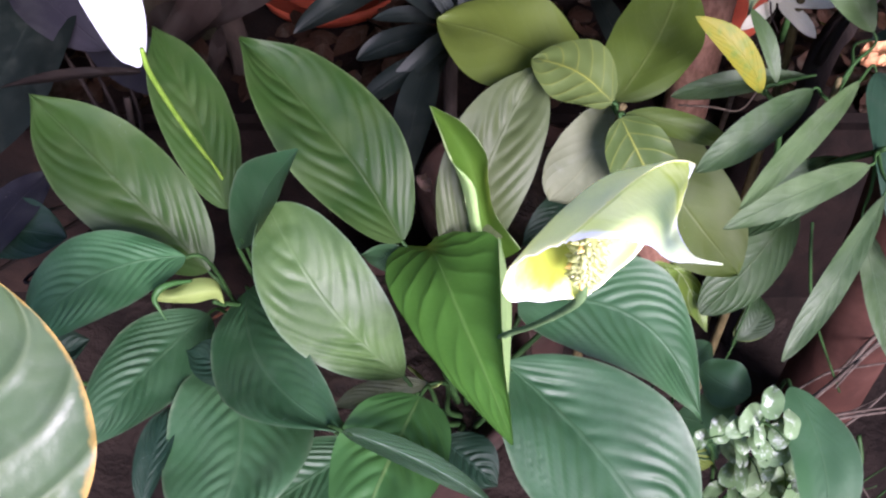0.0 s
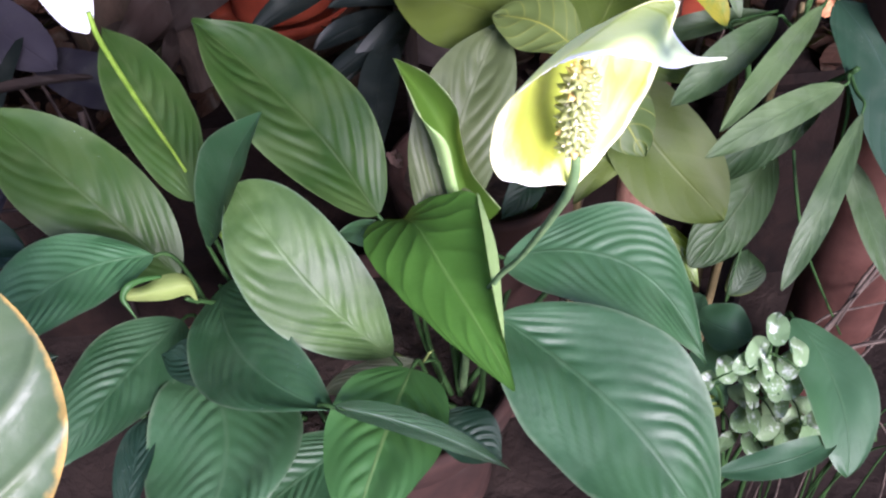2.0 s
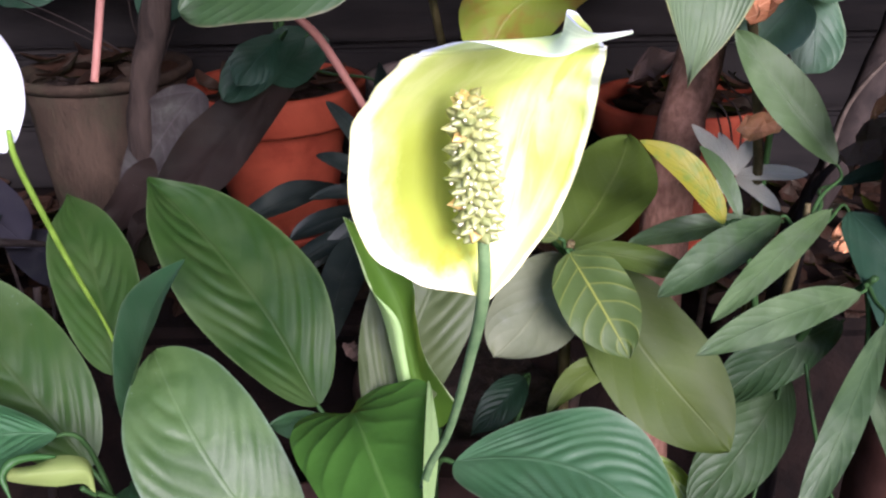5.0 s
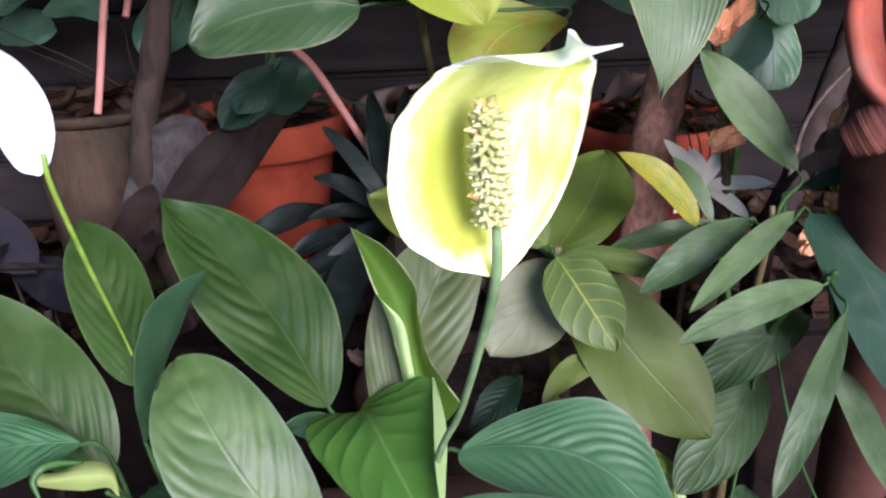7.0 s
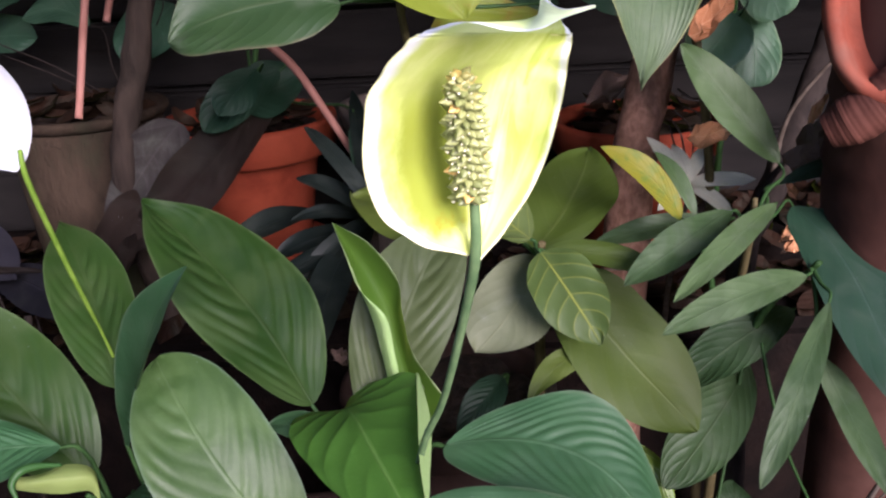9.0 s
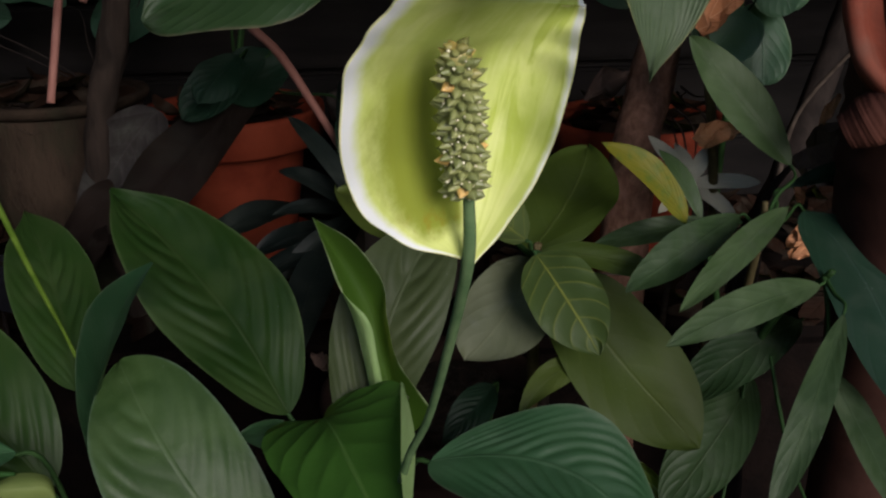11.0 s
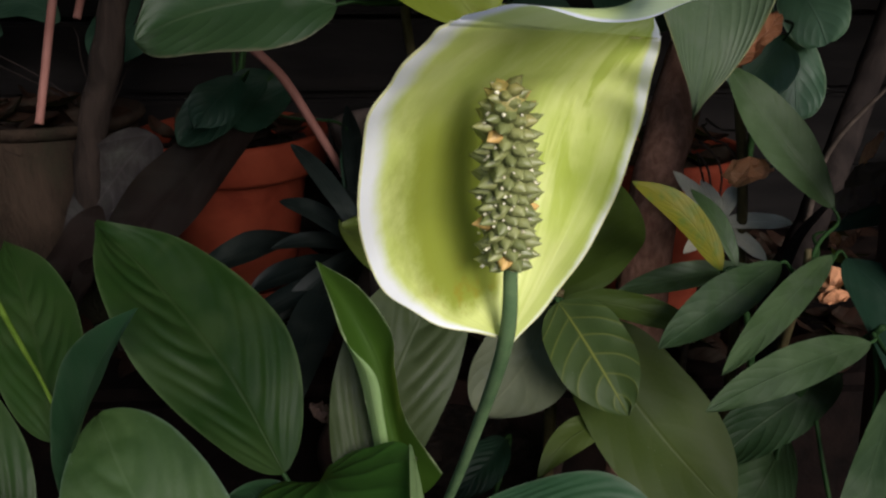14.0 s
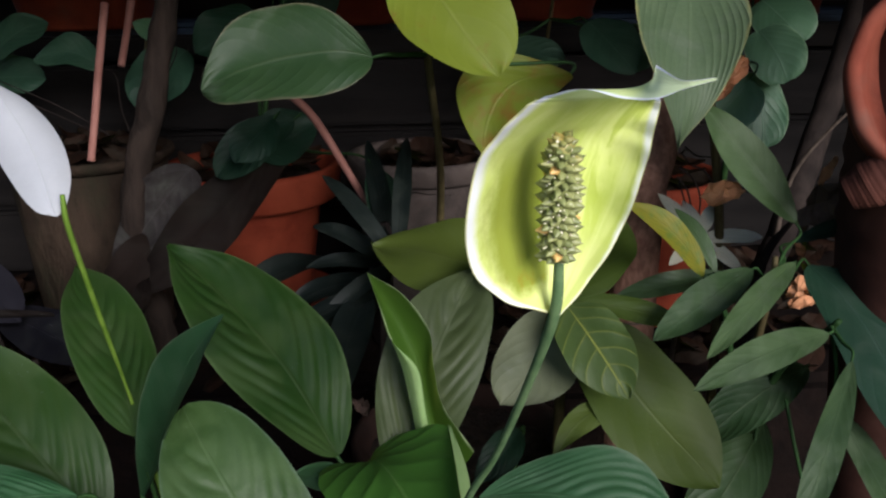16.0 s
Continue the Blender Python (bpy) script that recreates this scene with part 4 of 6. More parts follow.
v, f, uv = spathe_mesh([(-0.161, 0.374, 0.537), (-0.160, 0.387, 0.542), (-0.165, 0.410, 0.553), (-0.179, 0.438, 0.567), (-0.202, 0.464, 0.582), (-0.231, 0.480, 0.595)], [(-0.162, 0.373, 0.537), (-0.167, 0.381, 0.544), (-0.177, 0.400, 0.556), (-0.193, 0.426, 0.571), (-0.214, 0.454, 0.586), (-0.232, 0.479, 0.595)], [(-0.163, 0.373, 0.537), (-0.175, 0.379, 0.539), (-0.190, 0.396, 0.547), (-0.209, 0.422, 0.560), (-0.227, 0.451, 0.577), (-0.233, 0.479, 0.594)])
mesh_object("spathe", v, f, WHITE, stalk, uv, label="white spathe")

tube("withered_stub", [(-0.028, 0.375, 0.251), (-0.019, 0.362, 0.258), (-0.008, 0.328, 0.294), (-0.000, 0.300, 0.337), (0.003, 0.302, 0.338)], [0.0012, 0.0016, 0.0012, 0.0008, 0.0003], PALE, lily, 5, 8, label="small pale curled leaf stub")
tube("withered_stub", [(-0.177, 0.463, 0.226), (-0.186, 0.445, 0.237), (-0.199, 0.436, 0.235), (-0.209, 0.426, 0.233)], [0.0012, 0.0015, 0.0014, 0.0012], TAN_STEM, lily, 5, 8, label="orange-brown withered stalk")

pot(-0.05, 0.44, 0.0, 0.18, 0.125, 0.095, "wide stained terracotta pot, darkened for shade, under peace lily leaves", SHADED_TERRACOTTA)

# glossy leaf curling up behind the lower lily leaf
v, f, uv = spathe_mesh([(0.1519, 0.4333, 0.3078), (0.1740, 0.4409, 0.2925), (0.1841, 0.4180, 0.2863), (0.2057, 0.3963, 0.2712)], [(0.1599, 0.4336, 0.3103), (0.1844, 0.4370, 0.2987), (0.1946, 0.4147, 0.2934), (0.2062, 0.3961, 0.2713)], [(0.1679, 0.4339, 0.3127), (0.1948, 0.4371, 0.2970), (0.2050, 0.4155, 0.2925), (0.2067, 0.3959, 0.2714)], 10, 12)
curled = mesh_object("leaf", v, f, GLOSSY, lily, uv, label="glossy yellow-green leaf with a curled edge")
tube("petiole", [(0.1599, 0.4336, 0.3103), (0.1399, 0.4536, 0.2802), RIGHT_FOOT], [0.0014, 0.002, 0.003], STEM, curled)

# pale rolled leaf beside the lily's left clump
v, f, uv = spathe_mesh([(-0.161, 0.378, 0.324), (-0.163, 0.384, 0.343), (-0.176, 0.380, 0.351), (-0.188, 0.370, 0.352), (-0.199, 0.365, 0.354)], [(-0.160, 0.378, 0.323), (-0.160, 0.375, 0.343), (-0.173, 0.368, 0.350), (-0.186, 0.360, 0.354), (-0.199, 0.361, 0.353)], [(-0.161, 0.377, 0.322), (-0.164, 0.375, 0.334), (-0.176, 0.367, 0.339), (-0.190, 0.362, 0.345), (-0.199, 0.360, 0.349)], 6, 10)
rolled = mesh_object("leaf", v, f, PALE, lily, uv, label="pale yellow-green leaf still rolled up")
tube("curled_tip", [(-0.177, 0.375, 0.354), (-0.188, 0.368, 0.359), (-0.195, 0.362, 0.360), (-0.199, 0.357, 0.355), (-0.196, 0.353, 0.348), (-0.192, 0.349, 0.342)], [0.0010, 0.0022, 0.0026, 0.0020, 0.0011, 0.0003], FRESH, rolled, 6, 10)
tube("petiole", [[(-0.160, 0.378, 0.323), (-0.160, 0.375, 0.343), (-0.173, 0.368, 0.350), (-0.186, 0.360, 0.354), (-0.199, 0.361, 0.353)][0], (-0.165, 0.375, 0.33), (-0.14, 0.40, 0.28), LEFT_FOOT], [0.0015, 0.0016, 0.002, 0.003], STEM, rolled)

# ---- broad waxy leaf ----
broad = root("broad_leaf_plant", (-0.36, 0.02, 0.0), "broad waxy pale green leaf with a yellow-brown edge", "plant")
stalked(broad, BROAD, spec((-0.249, 0.110, 0.398), (-0.240, 0.265, 0.503), (0.341, -0.541, 0.769), 0.127, peak=0.49, bow=-0.020), (-0.36, 0.02, 0.0), STEM, 0.005, (-0.03, 0, 0.05), arch=0.012, cup=0.2, full=1.0, ripple=0.03, nu=44, nv=16)

# ---- broad-leaved shrub ----
HUB = Vector((0.124, 0.455, 0.438))
shrub = root("broadleaf_shrub", (0.13, 0.50, 0.0), "low shrub with dusty olive leaves, some with yellow veins", "plant")
tube("trunk", [HUB + Vector((0.001, -0.004, 0.012)), HUB, HUB + Vector((0.002, 0.02, -0.09)), (0.13, 0.50, 0.18), (0.13, 0.50, -0.01)], [0.002, 0.003, 0.004, 0.005, 0.006], BROWN_STEM, shrub)


def shrub_leaf(args, material, **more):
    return stalked(shrub, material, args, HUB, STEM, 0.0016, (0, 0, 0.002), **{**dict(cup=0.12, full=1.05, arch=0.006), **more})


shrub_leaf(spec((0.102, 0.503, 0.442), (-0.004, 0.545, 0.459), (0.030, -0.333, 0.943), 0.088, peak=0.51, bow=0.002), OLIVE)
shrub_leaf(spec((0.117, 0.451, 0.453), (0.063, 0.481, 0.467), (0.060, -0.342, 0.938), 0.055, peak=0.51, bow=-0.004), VEINED, full=1.0)
shrub_leaf(spec((0.124, 0.476, 0.435), (0.181, 0.587, 0.473), (0.026, -0.333, 0.943), 0.064, peak=0.46, bow=-0.007), OLIVE)
shrub_leaf(spec((0.122, 0.442, 0.447), (0.152, 0.393, 0.404), (-0.123, -0.702, 0.701), 0.045, peak=0.48, bow=-0.000), VEINED)
shrub_leaf(spec((0.123, 0.475, 0.431), (0.077, 0.424, 0.387), (0.014, -0.658, 0.753), 0.054, peak=0.55, bow=0.007), GREYED, label="dusty grey-green leaf with a pinkish edge")
shrub_leaf(spec((0.136, 0.462, 0.422), (0.220, 0.407, 0.328), (0.207, -0.753, 0.624), 0.077, peak=0.48, bow=-0.004), OLIVE)
shrub_leaf(spec((0.125, 0.445, 0.447), (0.196, 0.428, 0.435), (0.015, -0.557, 0.830), 0.020, peak=0.48, bow=0.001), OLIVE, full=1.4)
shrub_leaf(spec((0.153, 0.425, 0.381), (0.107, 0.398, 0.364), (0.014, -0.534, 0.845), 0.018, peak=0.44, bow=-0.005), OLIVE, full=1.4)

# ---- lance-leaved plants ----
NODES = (Vector((0.262, 0.452, 0.452)), Vector((0.292, 0.425, 0.432)), Vector((0.222, 0.468, 0.452)), Vector((0.275, 0.475, 0.36)))
lance = root("lance_leaved_plant", (0.265, 0.51, 0.0), "bushy plant with narrow dull green lance-shaped leaves", "plant")
tube("trunk", [NODES[0] + Vector((0, 0, 0.02)), NODES[0], (0.265, 0.475, 0.38), (0.268, 0.505, 0.2), (0.265, 0.51, -0.01)], [0.0018, 0.0025, 0.003, 0.004, 0.005], BROWN_STEM, lance)
tube("branch", [NODES[1] + Vector((0.003, -0.002, 0.004)), NODES[1], (0.275, 0.465, 0.37), (0.268, 0.505, 0.22)], [0.0015, 0.0022, 0.003, 0.0035], STEM, lance)
tube("branch", [NODES[2], (0.245, 0.475, 0.41), (0.267, 0.49, 0.28)], [0.0016, 0.0022, 0.003], STEM, lance)


def lance_leaf(args, node, material=LANCE, **more):
    return stalked(lance, material, args, NODES[node], STEM, 0.0013, (0, 0, 0.001), **{**dict(cup=0.25, full=1.35, arch=0.006, nv=8), **more})


lance_leaf(spec((0.246, 0.449, 0.465), (0.164, 0.391, 0.443), (0.111, -0.485, 0.867), 0.025, peak=0.53, bow=0.001), 0)
lance_leaf(spec((0.278, 0.456, 0.466), (0.181, 0.351, 0.450), (0.329, -0.424, 0.844), 0.017, peak=0.52, bow=-0.001), 0)
lance_leaf(spec((0.279, 0.405, 0.437), (0.177, 0.356, 0.428), (0.227, -0.610, 0.759), 0.022, peak=0.50, bow=-0.002), 1)
lance_leaf(spec((0.287, 0.389, 0.426), (0.219, 0.305, 0.360), (-0.023, -0.604, 0.796), 0.019, peak=0.54, bow=0.000), 1)
lance_leaf(spec((0.294, 0.405, 0.380), (0.305, 0.323, 0.330), (0.014, -0.522, 0.853), 0.022, peak=0.47, bow=-0.003), 1)
lance_leaf(spec((0.303, 0.484, 0.453), (0.324, 0.351, 0.364), (0.015, -0.552, 0.833), 0.066, peak=0.47, bow=0.010), 0, TEAL)
lance_leaf(spec((0.308, 0.478, 0.377), (0.209, 0.426, 0.346), (0.014, -0.535, 0.844), 0.038, peak=0.50, bow=-0.003), 3, OVAL)
lance_leaf(spec((0.278, 0.475, 0.337), (0.198, 0.398, 0.291), (0.014, -0.523, 0.852), 0.045, peak=0.57, bow=0.003), 3, OVAL)
lance_leaf(spec((0.238, 0.409, 0.244), (0.261, 0.440, 0.261), (0.014, -0.504, 0.864), 0.027, peak=0.54, bow=-0.005), 3, OVAL)
lance_leaf(spec((0.291, 0.487, 0.484), (0.222, 0.497, 0.565), (0.180, -0.945, 0.274), 0.032, peak=0.51, bow=-0.002), 0, arch=-0.004)
lance_leaf(spec((0.304, 0.512, 0.461), (0.393, 0.521, 0.469), (0.013, -0.677, 0.736), 0.016, peak=0.47, bow=0.003), 0, TEAL)
lance_leaf(spec((0.263, 0.497, 0.441), (0.164, 0.483, 0.433), (0.015, -0.556, 0.831), 0.019, peak=0.58, bow=-0.001), 2)
lance_leaf(spec((0.215, 0.452, 0.460), (0.165, 0.470, 0.507), (0.234, -0.798, 0.555), 0.021, peak=0.47, bow=-0.004), 2, SPOTTED, label="yellowing leaf with green spots")
lance_leaf(spec((0.230, 0.469, 0.455), (0.211, 0.507, 0.491), (0.013, -0.679, 0.734), 0.012, peak=0.48, bow=-0.001), 2)

# ---- tall plants whose leaves hang in from above ----
sapling = root("sapling", (0.05, 0.72, LEDGE), "sapling with large oval leaves, two of them yellowing", "plant")
KNEE = Vector((0.040, 0.545, 0.598))
tube("trunk", [(0.035, 0.56, 0.70), KNEE, (0.050, 0.60, 0.52), (0.055, 0.68, 0.44), (0.05, 0.72, LEDGE)], [0.002, 0.0028, 0.003, 0.0035, 0.004], BROWN_STEM, sapling)
stalked(sapling, EDGED, spec((0.002, 0.516, 0.600), (-0.110, 0.508, 0.581), (-0.062, -0.740, 0.669), 0.079, peak=0.50, bow=-0.010), KNEE, STEM, 0.0016, (0, 0, 0), cup=0.15, full=1.05, arch=0.008, label="oval leaf with a pale brown edge")
stalked(sapling, YELLOW, spec((0.029, 0.544, 0.667), (0.082, 0.474, 0.592), (-0.039, -0.745, 0.666), 0.074, peak=0.58, bow=-0.006), KNEE, STEM, 0.0016, (0, 0, 0.02), cup=0.15, full=1.0, arch=0.008)
stalked(sapling, MOTTLED, spec((0.142, 0.547, 0.582), (0.075, 0.506, 0.533), (-0.038, -0.738, 0.673), 0.064, peak=0.63, bow=-0.022), KNEE, STEM, 0.0016, (0, 0, 0), cup=0.15, full=1.0, arch=0.006)
hanger = root("tall_shrub", (0.30, 0.62, LEDGE - 0.27), "tall shrub with a large drooping dull green leaf", "plant")
tube("trunk", [(0.21, 0.50, 0.715), (0.215, 0.52, 0.69), (0.25, 0.58, 0.60), (0.29, 0.61, 0.4), (0.30, 0.62, 0.0)], [0.002, 0.003, 0.0035, 0.004, 0.005], BROWN_STEM, hanger)
stalked(hanger, DROOP, spec((0.194, 0.483, 0.677), (0.168, 0.384, 0.561), (-0.045, -0.746, 0.665), 0.064, peak=0.44, bow=0.004), (0.215, 0.52, 0.69), STEM, 0.0018, (0, 0, 0.005), cup=0.22, full=0.9, taper=1.9, drip=0.5, arch=0.006, ripple=0.10, nu=60, nv=24, quilt=0.0011, count=7, lean=0.9)

rounded = root("round_leaved_plant", (0.36, 0.80, LEDGE), "plant with rounded scalloped bright green leaves", "plant")
TOP = Vector((0.345, 0.74, 0.585))
tube("trunk", [TOP + Vector((0, 0, 0.09)), TOP, (0.355, 0.78, 0.42), (0.36, 0.80, LEDGE)], [0.002, 0.003, 0.0035, 0.004], STEM, rounded)
for args in (spec((0.304, 0.618, 0.565), (0.274, 0.612, 0.530), (-0.32, -0.84, 0.39), 0.050, peak=0.52, bow=0.000), spec((0.329, 0.668, 0.564), (0.330, 0.640, 0.504), (-0.04, -0.94, 0.14), 0.043, peak=0.56, bow=0.002), spec((0.330, 0.671, 0.599), (0.346, 0.639, 0.560), (-0.32, -0.84, 0.39), 0.047, peak=0.54, bow=0.002), spec((0.339, 0.692, 0.623), (0.364, 0.657, 0.590), (-0.04, -0.94, 0.14), 0.050, peak=0.52, bow=0.000)):
    stalked(rounded, ROUND, args, TOP, STEM, 0.0012, (0, 0, 0), cup=0.16, full=0.62, taper=0.62, arch=0.004, ripple=0.03, nu=40, nv=18)

climber = root("small_leaved_climber", (0.16, 0.93, LEDGE), "climber with small rounded blue-green leaves", "plant")
tube("trunk", [(0.19, 0.84, 0.70), (0.185, 0.86, 0.60), (0.17, 0.90, 0.45), (0.16, 0.93, LEDGE)], [0.0015, 0.002, 0.0025, 0.003], BROWN_STEM, climber)
for args in (spec((0.215, 0.815, 0.599), (0.254, 0.771, 0.553), (-0.038, -0.742, 0.669), 0.056, peak=0.51, bow=0.000), spec((0.286, 0.856, 0.583), (0.261, 0.824, 0.546), (-0.038, -0.742, 0.670), 0.036, peak=0.52, bow=0.006), spec((0.140, 0.856, 0.574), (0.198, 0.837, 0.558), (-0.038, -0.742, 0.670), 0.041, peak=0.52, bow=-0.003)):
    stalked(climber, BACK, args, (0.185, 0.86, 0.60), STEM, 0.0014, (0, 0, 0), cup=0.1, full=0.85, arch=0.004)

backplant = root("dark_leaved_plant", (-0.30, 0.88, LEDGE), "dark green broad-leaved plant in the back row", "plant")
CROWN = Vector((-0.25, 0.84, 0.47))
tube("trunk", [CROWN + Vector((0.02, 0.0, 0.12)), CROWN, (-0.29, 0.87, 0.38), (-0.30, 0.88, LEDGE)], [0.002, 0.003, 0.004, 0.005], BROWN_STEM, backplant)
for args in (spec((-0.271, 0.817, 0.564), (-0.340, 0.829, 0.573), (-0.038, -0.740, 0.671), 0.040, peak=0.55, bow=-0.012), spec((-0.203, 0.820, 0.590), (-0.241, 0.836, 0.606), (-0.039, -0.744, 0.667), 0.028, peak=0.35, bow=0.000), spec((-0.380, 0.819, 0.572), (-0.327, 0.847, 0.607), (-0.039, -0.743, 0.668), 0.044, peak=0.58, bow=0.007), spec((-0.414, 0.876, 0.549), (-0.348, 0.872, 0.548), (-0.038, -0.738, 0.673), 0.050, peak=0.54, bow=0.000), spec((-0.193, 0.844, 0.577), (-0.239, 0.801, 0.527), (-0.038, -0.738, 0.673), 0.065, peak=0.54, bow=0.002)):
    stalked(backplant, BACK if args[3] > 0.03 else ROUND, args, CROWN, DARK_BARK, 0.0008, (0, 0, 0), cup=0.15, full=1.0, arch=0.005)

vine = root("pot_vine", (-0.14, 0.87, LEDGE + 0.15), "dark green vine growing in the terracotta pot", "plant")
CROWN = Vector((-0.12, 0.82, 0.49))
tube("trunk", [(-0.08, 0.84, 0.66), (-0.10, 0.82, 0.58), CROWN, (-0.13, 0.86, LEDGE + 0.13)], [0.0015, 0.002, 0.003, 0.003], STEM, vine)
for args in (spec((-0.115, 0.806, 0.616), (-0.170, 0.777, 0.580), (-0.039, -0.744, 0.667), 0.059, peak=0.53, bow=0.005), spec((-0.077, 0.734, 0.523), (-0.144, 0.695, 0.478), (-0.037, -0.729, 0.683), 0.048, peak=0.61, bow=-0.003), spec((-0.120, 0.729, 0.499), (-0.057, 0.744, 0.518), (-0.038, -0.731, 0.681), 0.061, peak=0.49, bow=-0.008), spec((-0.097, 0.900, 0.646), (-0.043, 0.862, 0.606), (-0.039, -0.748, 0.662), 0.063, peak=0.57, bow=-0.000), spec((-0.089, 0.684, 0.532), (-0.119, 0.652, 0.501), (0.012, -0.694, 0.720), 0.040, peak=0.55, bow=0.002), spec((-0.004, 0.657, 0.491), (0.009, 0.608, 0.440), (-0.037, -0.721, 0.692), 0.032, peak=0.56, bow=0.004)):
    stalked(vine, TEAL, args, CROWN, STEM, 0.0015, (0, 0, 0), cup=0.15, full=0.95, arch=0.005)

# ---- strap-leaved plant ----
strap = root("strap_leaved_plant", (0.0, 0.62, 0.0), "plant with a rosette of dark narrow strap leaves", "plant")
CROWN = Vector((0.005, 0.60, 0.43))
tube("trunk", [CROWN + Vector((0, 0, 0.03)), CROWN, (0.0, 0.62, 0.25), (0.0, 0.62, -0.01)], [0.004, 0.006, 0.007, 0.008], DARK_BARK, strap)
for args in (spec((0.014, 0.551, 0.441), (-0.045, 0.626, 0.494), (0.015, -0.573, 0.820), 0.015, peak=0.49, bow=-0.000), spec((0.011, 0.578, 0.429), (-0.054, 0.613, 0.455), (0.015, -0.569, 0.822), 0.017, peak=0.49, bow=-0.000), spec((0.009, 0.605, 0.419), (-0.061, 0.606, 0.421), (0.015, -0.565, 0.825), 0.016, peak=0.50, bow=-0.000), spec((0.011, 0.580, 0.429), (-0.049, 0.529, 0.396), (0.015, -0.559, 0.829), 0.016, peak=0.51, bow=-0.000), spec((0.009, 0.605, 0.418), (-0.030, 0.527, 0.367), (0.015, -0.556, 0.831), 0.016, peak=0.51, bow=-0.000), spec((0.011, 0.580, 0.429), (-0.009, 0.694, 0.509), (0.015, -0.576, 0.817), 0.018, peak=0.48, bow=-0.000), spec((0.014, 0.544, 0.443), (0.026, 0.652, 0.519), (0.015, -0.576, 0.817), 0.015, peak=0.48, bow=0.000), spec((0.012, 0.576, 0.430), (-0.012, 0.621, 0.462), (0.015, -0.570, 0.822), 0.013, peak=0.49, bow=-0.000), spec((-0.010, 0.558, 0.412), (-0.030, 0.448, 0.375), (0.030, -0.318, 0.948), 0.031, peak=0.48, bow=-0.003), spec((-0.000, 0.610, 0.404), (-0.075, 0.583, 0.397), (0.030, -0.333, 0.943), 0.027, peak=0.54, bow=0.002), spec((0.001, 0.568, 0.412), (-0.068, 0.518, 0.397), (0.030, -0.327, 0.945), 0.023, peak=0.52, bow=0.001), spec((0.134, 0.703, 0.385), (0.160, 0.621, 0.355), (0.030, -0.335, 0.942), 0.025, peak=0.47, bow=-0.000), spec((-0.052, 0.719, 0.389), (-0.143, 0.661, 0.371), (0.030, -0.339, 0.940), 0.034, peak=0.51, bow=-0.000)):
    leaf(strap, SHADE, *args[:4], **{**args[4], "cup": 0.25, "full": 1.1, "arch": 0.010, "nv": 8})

# ---- dark leaves between and below the lily ----
under = root("shade_plant", (-0.30, 0.52, 0.0), "dark blue-green shade plant behind the peace lily", "plant")
tube("trunk", [(-0.28, 0.58, 0.36), (-0.29, 0.55, 0.2), (-0.30, 0.52, -0.01)], [0.003, 0.004, 0.005], DARK_BARK, under)
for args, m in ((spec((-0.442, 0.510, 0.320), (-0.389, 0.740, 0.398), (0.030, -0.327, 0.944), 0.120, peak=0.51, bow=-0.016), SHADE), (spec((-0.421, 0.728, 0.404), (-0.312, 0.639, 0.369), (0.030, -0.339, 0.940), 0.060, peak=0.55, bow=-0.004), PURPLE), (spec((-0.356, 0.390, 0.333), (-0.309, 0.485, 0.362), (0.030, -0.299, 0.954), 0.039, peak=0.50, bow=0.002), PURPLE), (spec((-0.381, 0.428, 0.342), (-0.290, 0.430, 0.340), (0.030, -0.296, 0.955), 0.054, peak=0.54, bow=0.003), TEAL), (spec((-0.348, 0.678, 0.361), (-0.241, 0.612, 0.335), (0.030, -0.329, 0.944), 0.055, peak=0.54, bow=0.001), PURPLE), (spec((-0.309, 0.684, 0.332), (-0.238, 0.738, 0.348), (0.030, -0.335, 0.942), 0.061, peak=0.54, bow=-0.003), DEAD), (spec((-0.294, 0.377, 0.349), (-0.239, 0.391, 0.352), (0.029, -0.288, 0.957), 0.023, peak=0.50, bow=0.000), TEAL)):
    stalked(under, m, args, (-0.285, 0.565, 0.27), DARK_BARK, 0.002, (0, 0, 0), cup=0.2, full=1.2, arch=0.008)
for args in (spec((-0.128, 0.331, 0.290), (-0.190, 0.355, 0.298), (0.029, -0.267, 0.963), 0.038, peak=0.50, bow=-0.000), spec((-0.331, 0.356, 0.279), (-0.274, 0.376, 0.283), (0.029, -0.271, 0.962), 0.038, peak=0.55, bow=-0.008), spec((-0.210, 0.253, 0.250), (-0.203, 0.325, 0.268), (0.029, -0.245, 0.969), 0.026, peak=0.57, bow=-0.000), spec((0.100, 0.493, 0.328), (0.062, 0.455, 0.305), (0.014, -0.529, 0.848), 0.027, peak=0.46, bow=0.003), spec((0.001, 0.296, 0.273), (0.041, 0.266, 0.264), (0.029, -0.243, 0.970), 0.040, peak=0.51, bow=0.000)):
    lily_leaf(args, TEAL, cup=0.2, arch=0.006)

# ---- variegated plant ----
small = root("variegated_plant", (0.20, 0.28, 0.0), "small plant with round green leaves flecked with white", "plant")
sprigs = []
for line in ([(0.20, 0.28, -0.01), (0.203, 0.284, 0.20), (0.205, 0.280, 0.28), (0.203, 0.270, 0.358)], [(0.203, 0.284, 0.18), (0.216, 0.285, 0.24), (0.228, 0.280, 0.29), (0.236, 0.274, 0.315)], [(0.203, 0.284, 0.19), (0.194, 0.282, 0.25), (0.182, 0.276, 0.30), (0.172, 0.270, 0.322)],
             [(0.203, 0.284, 0.17), (0.222, 0.275, 0.215), (0.236, 0.265, 0.250), (0.242, 0.262, 0.256)]):
    tube("stem", line, [0.0018, 0.0014, 0.0012, 0.0008], STEM, small)
    sprigs += curve_through(line, 10)[6:]
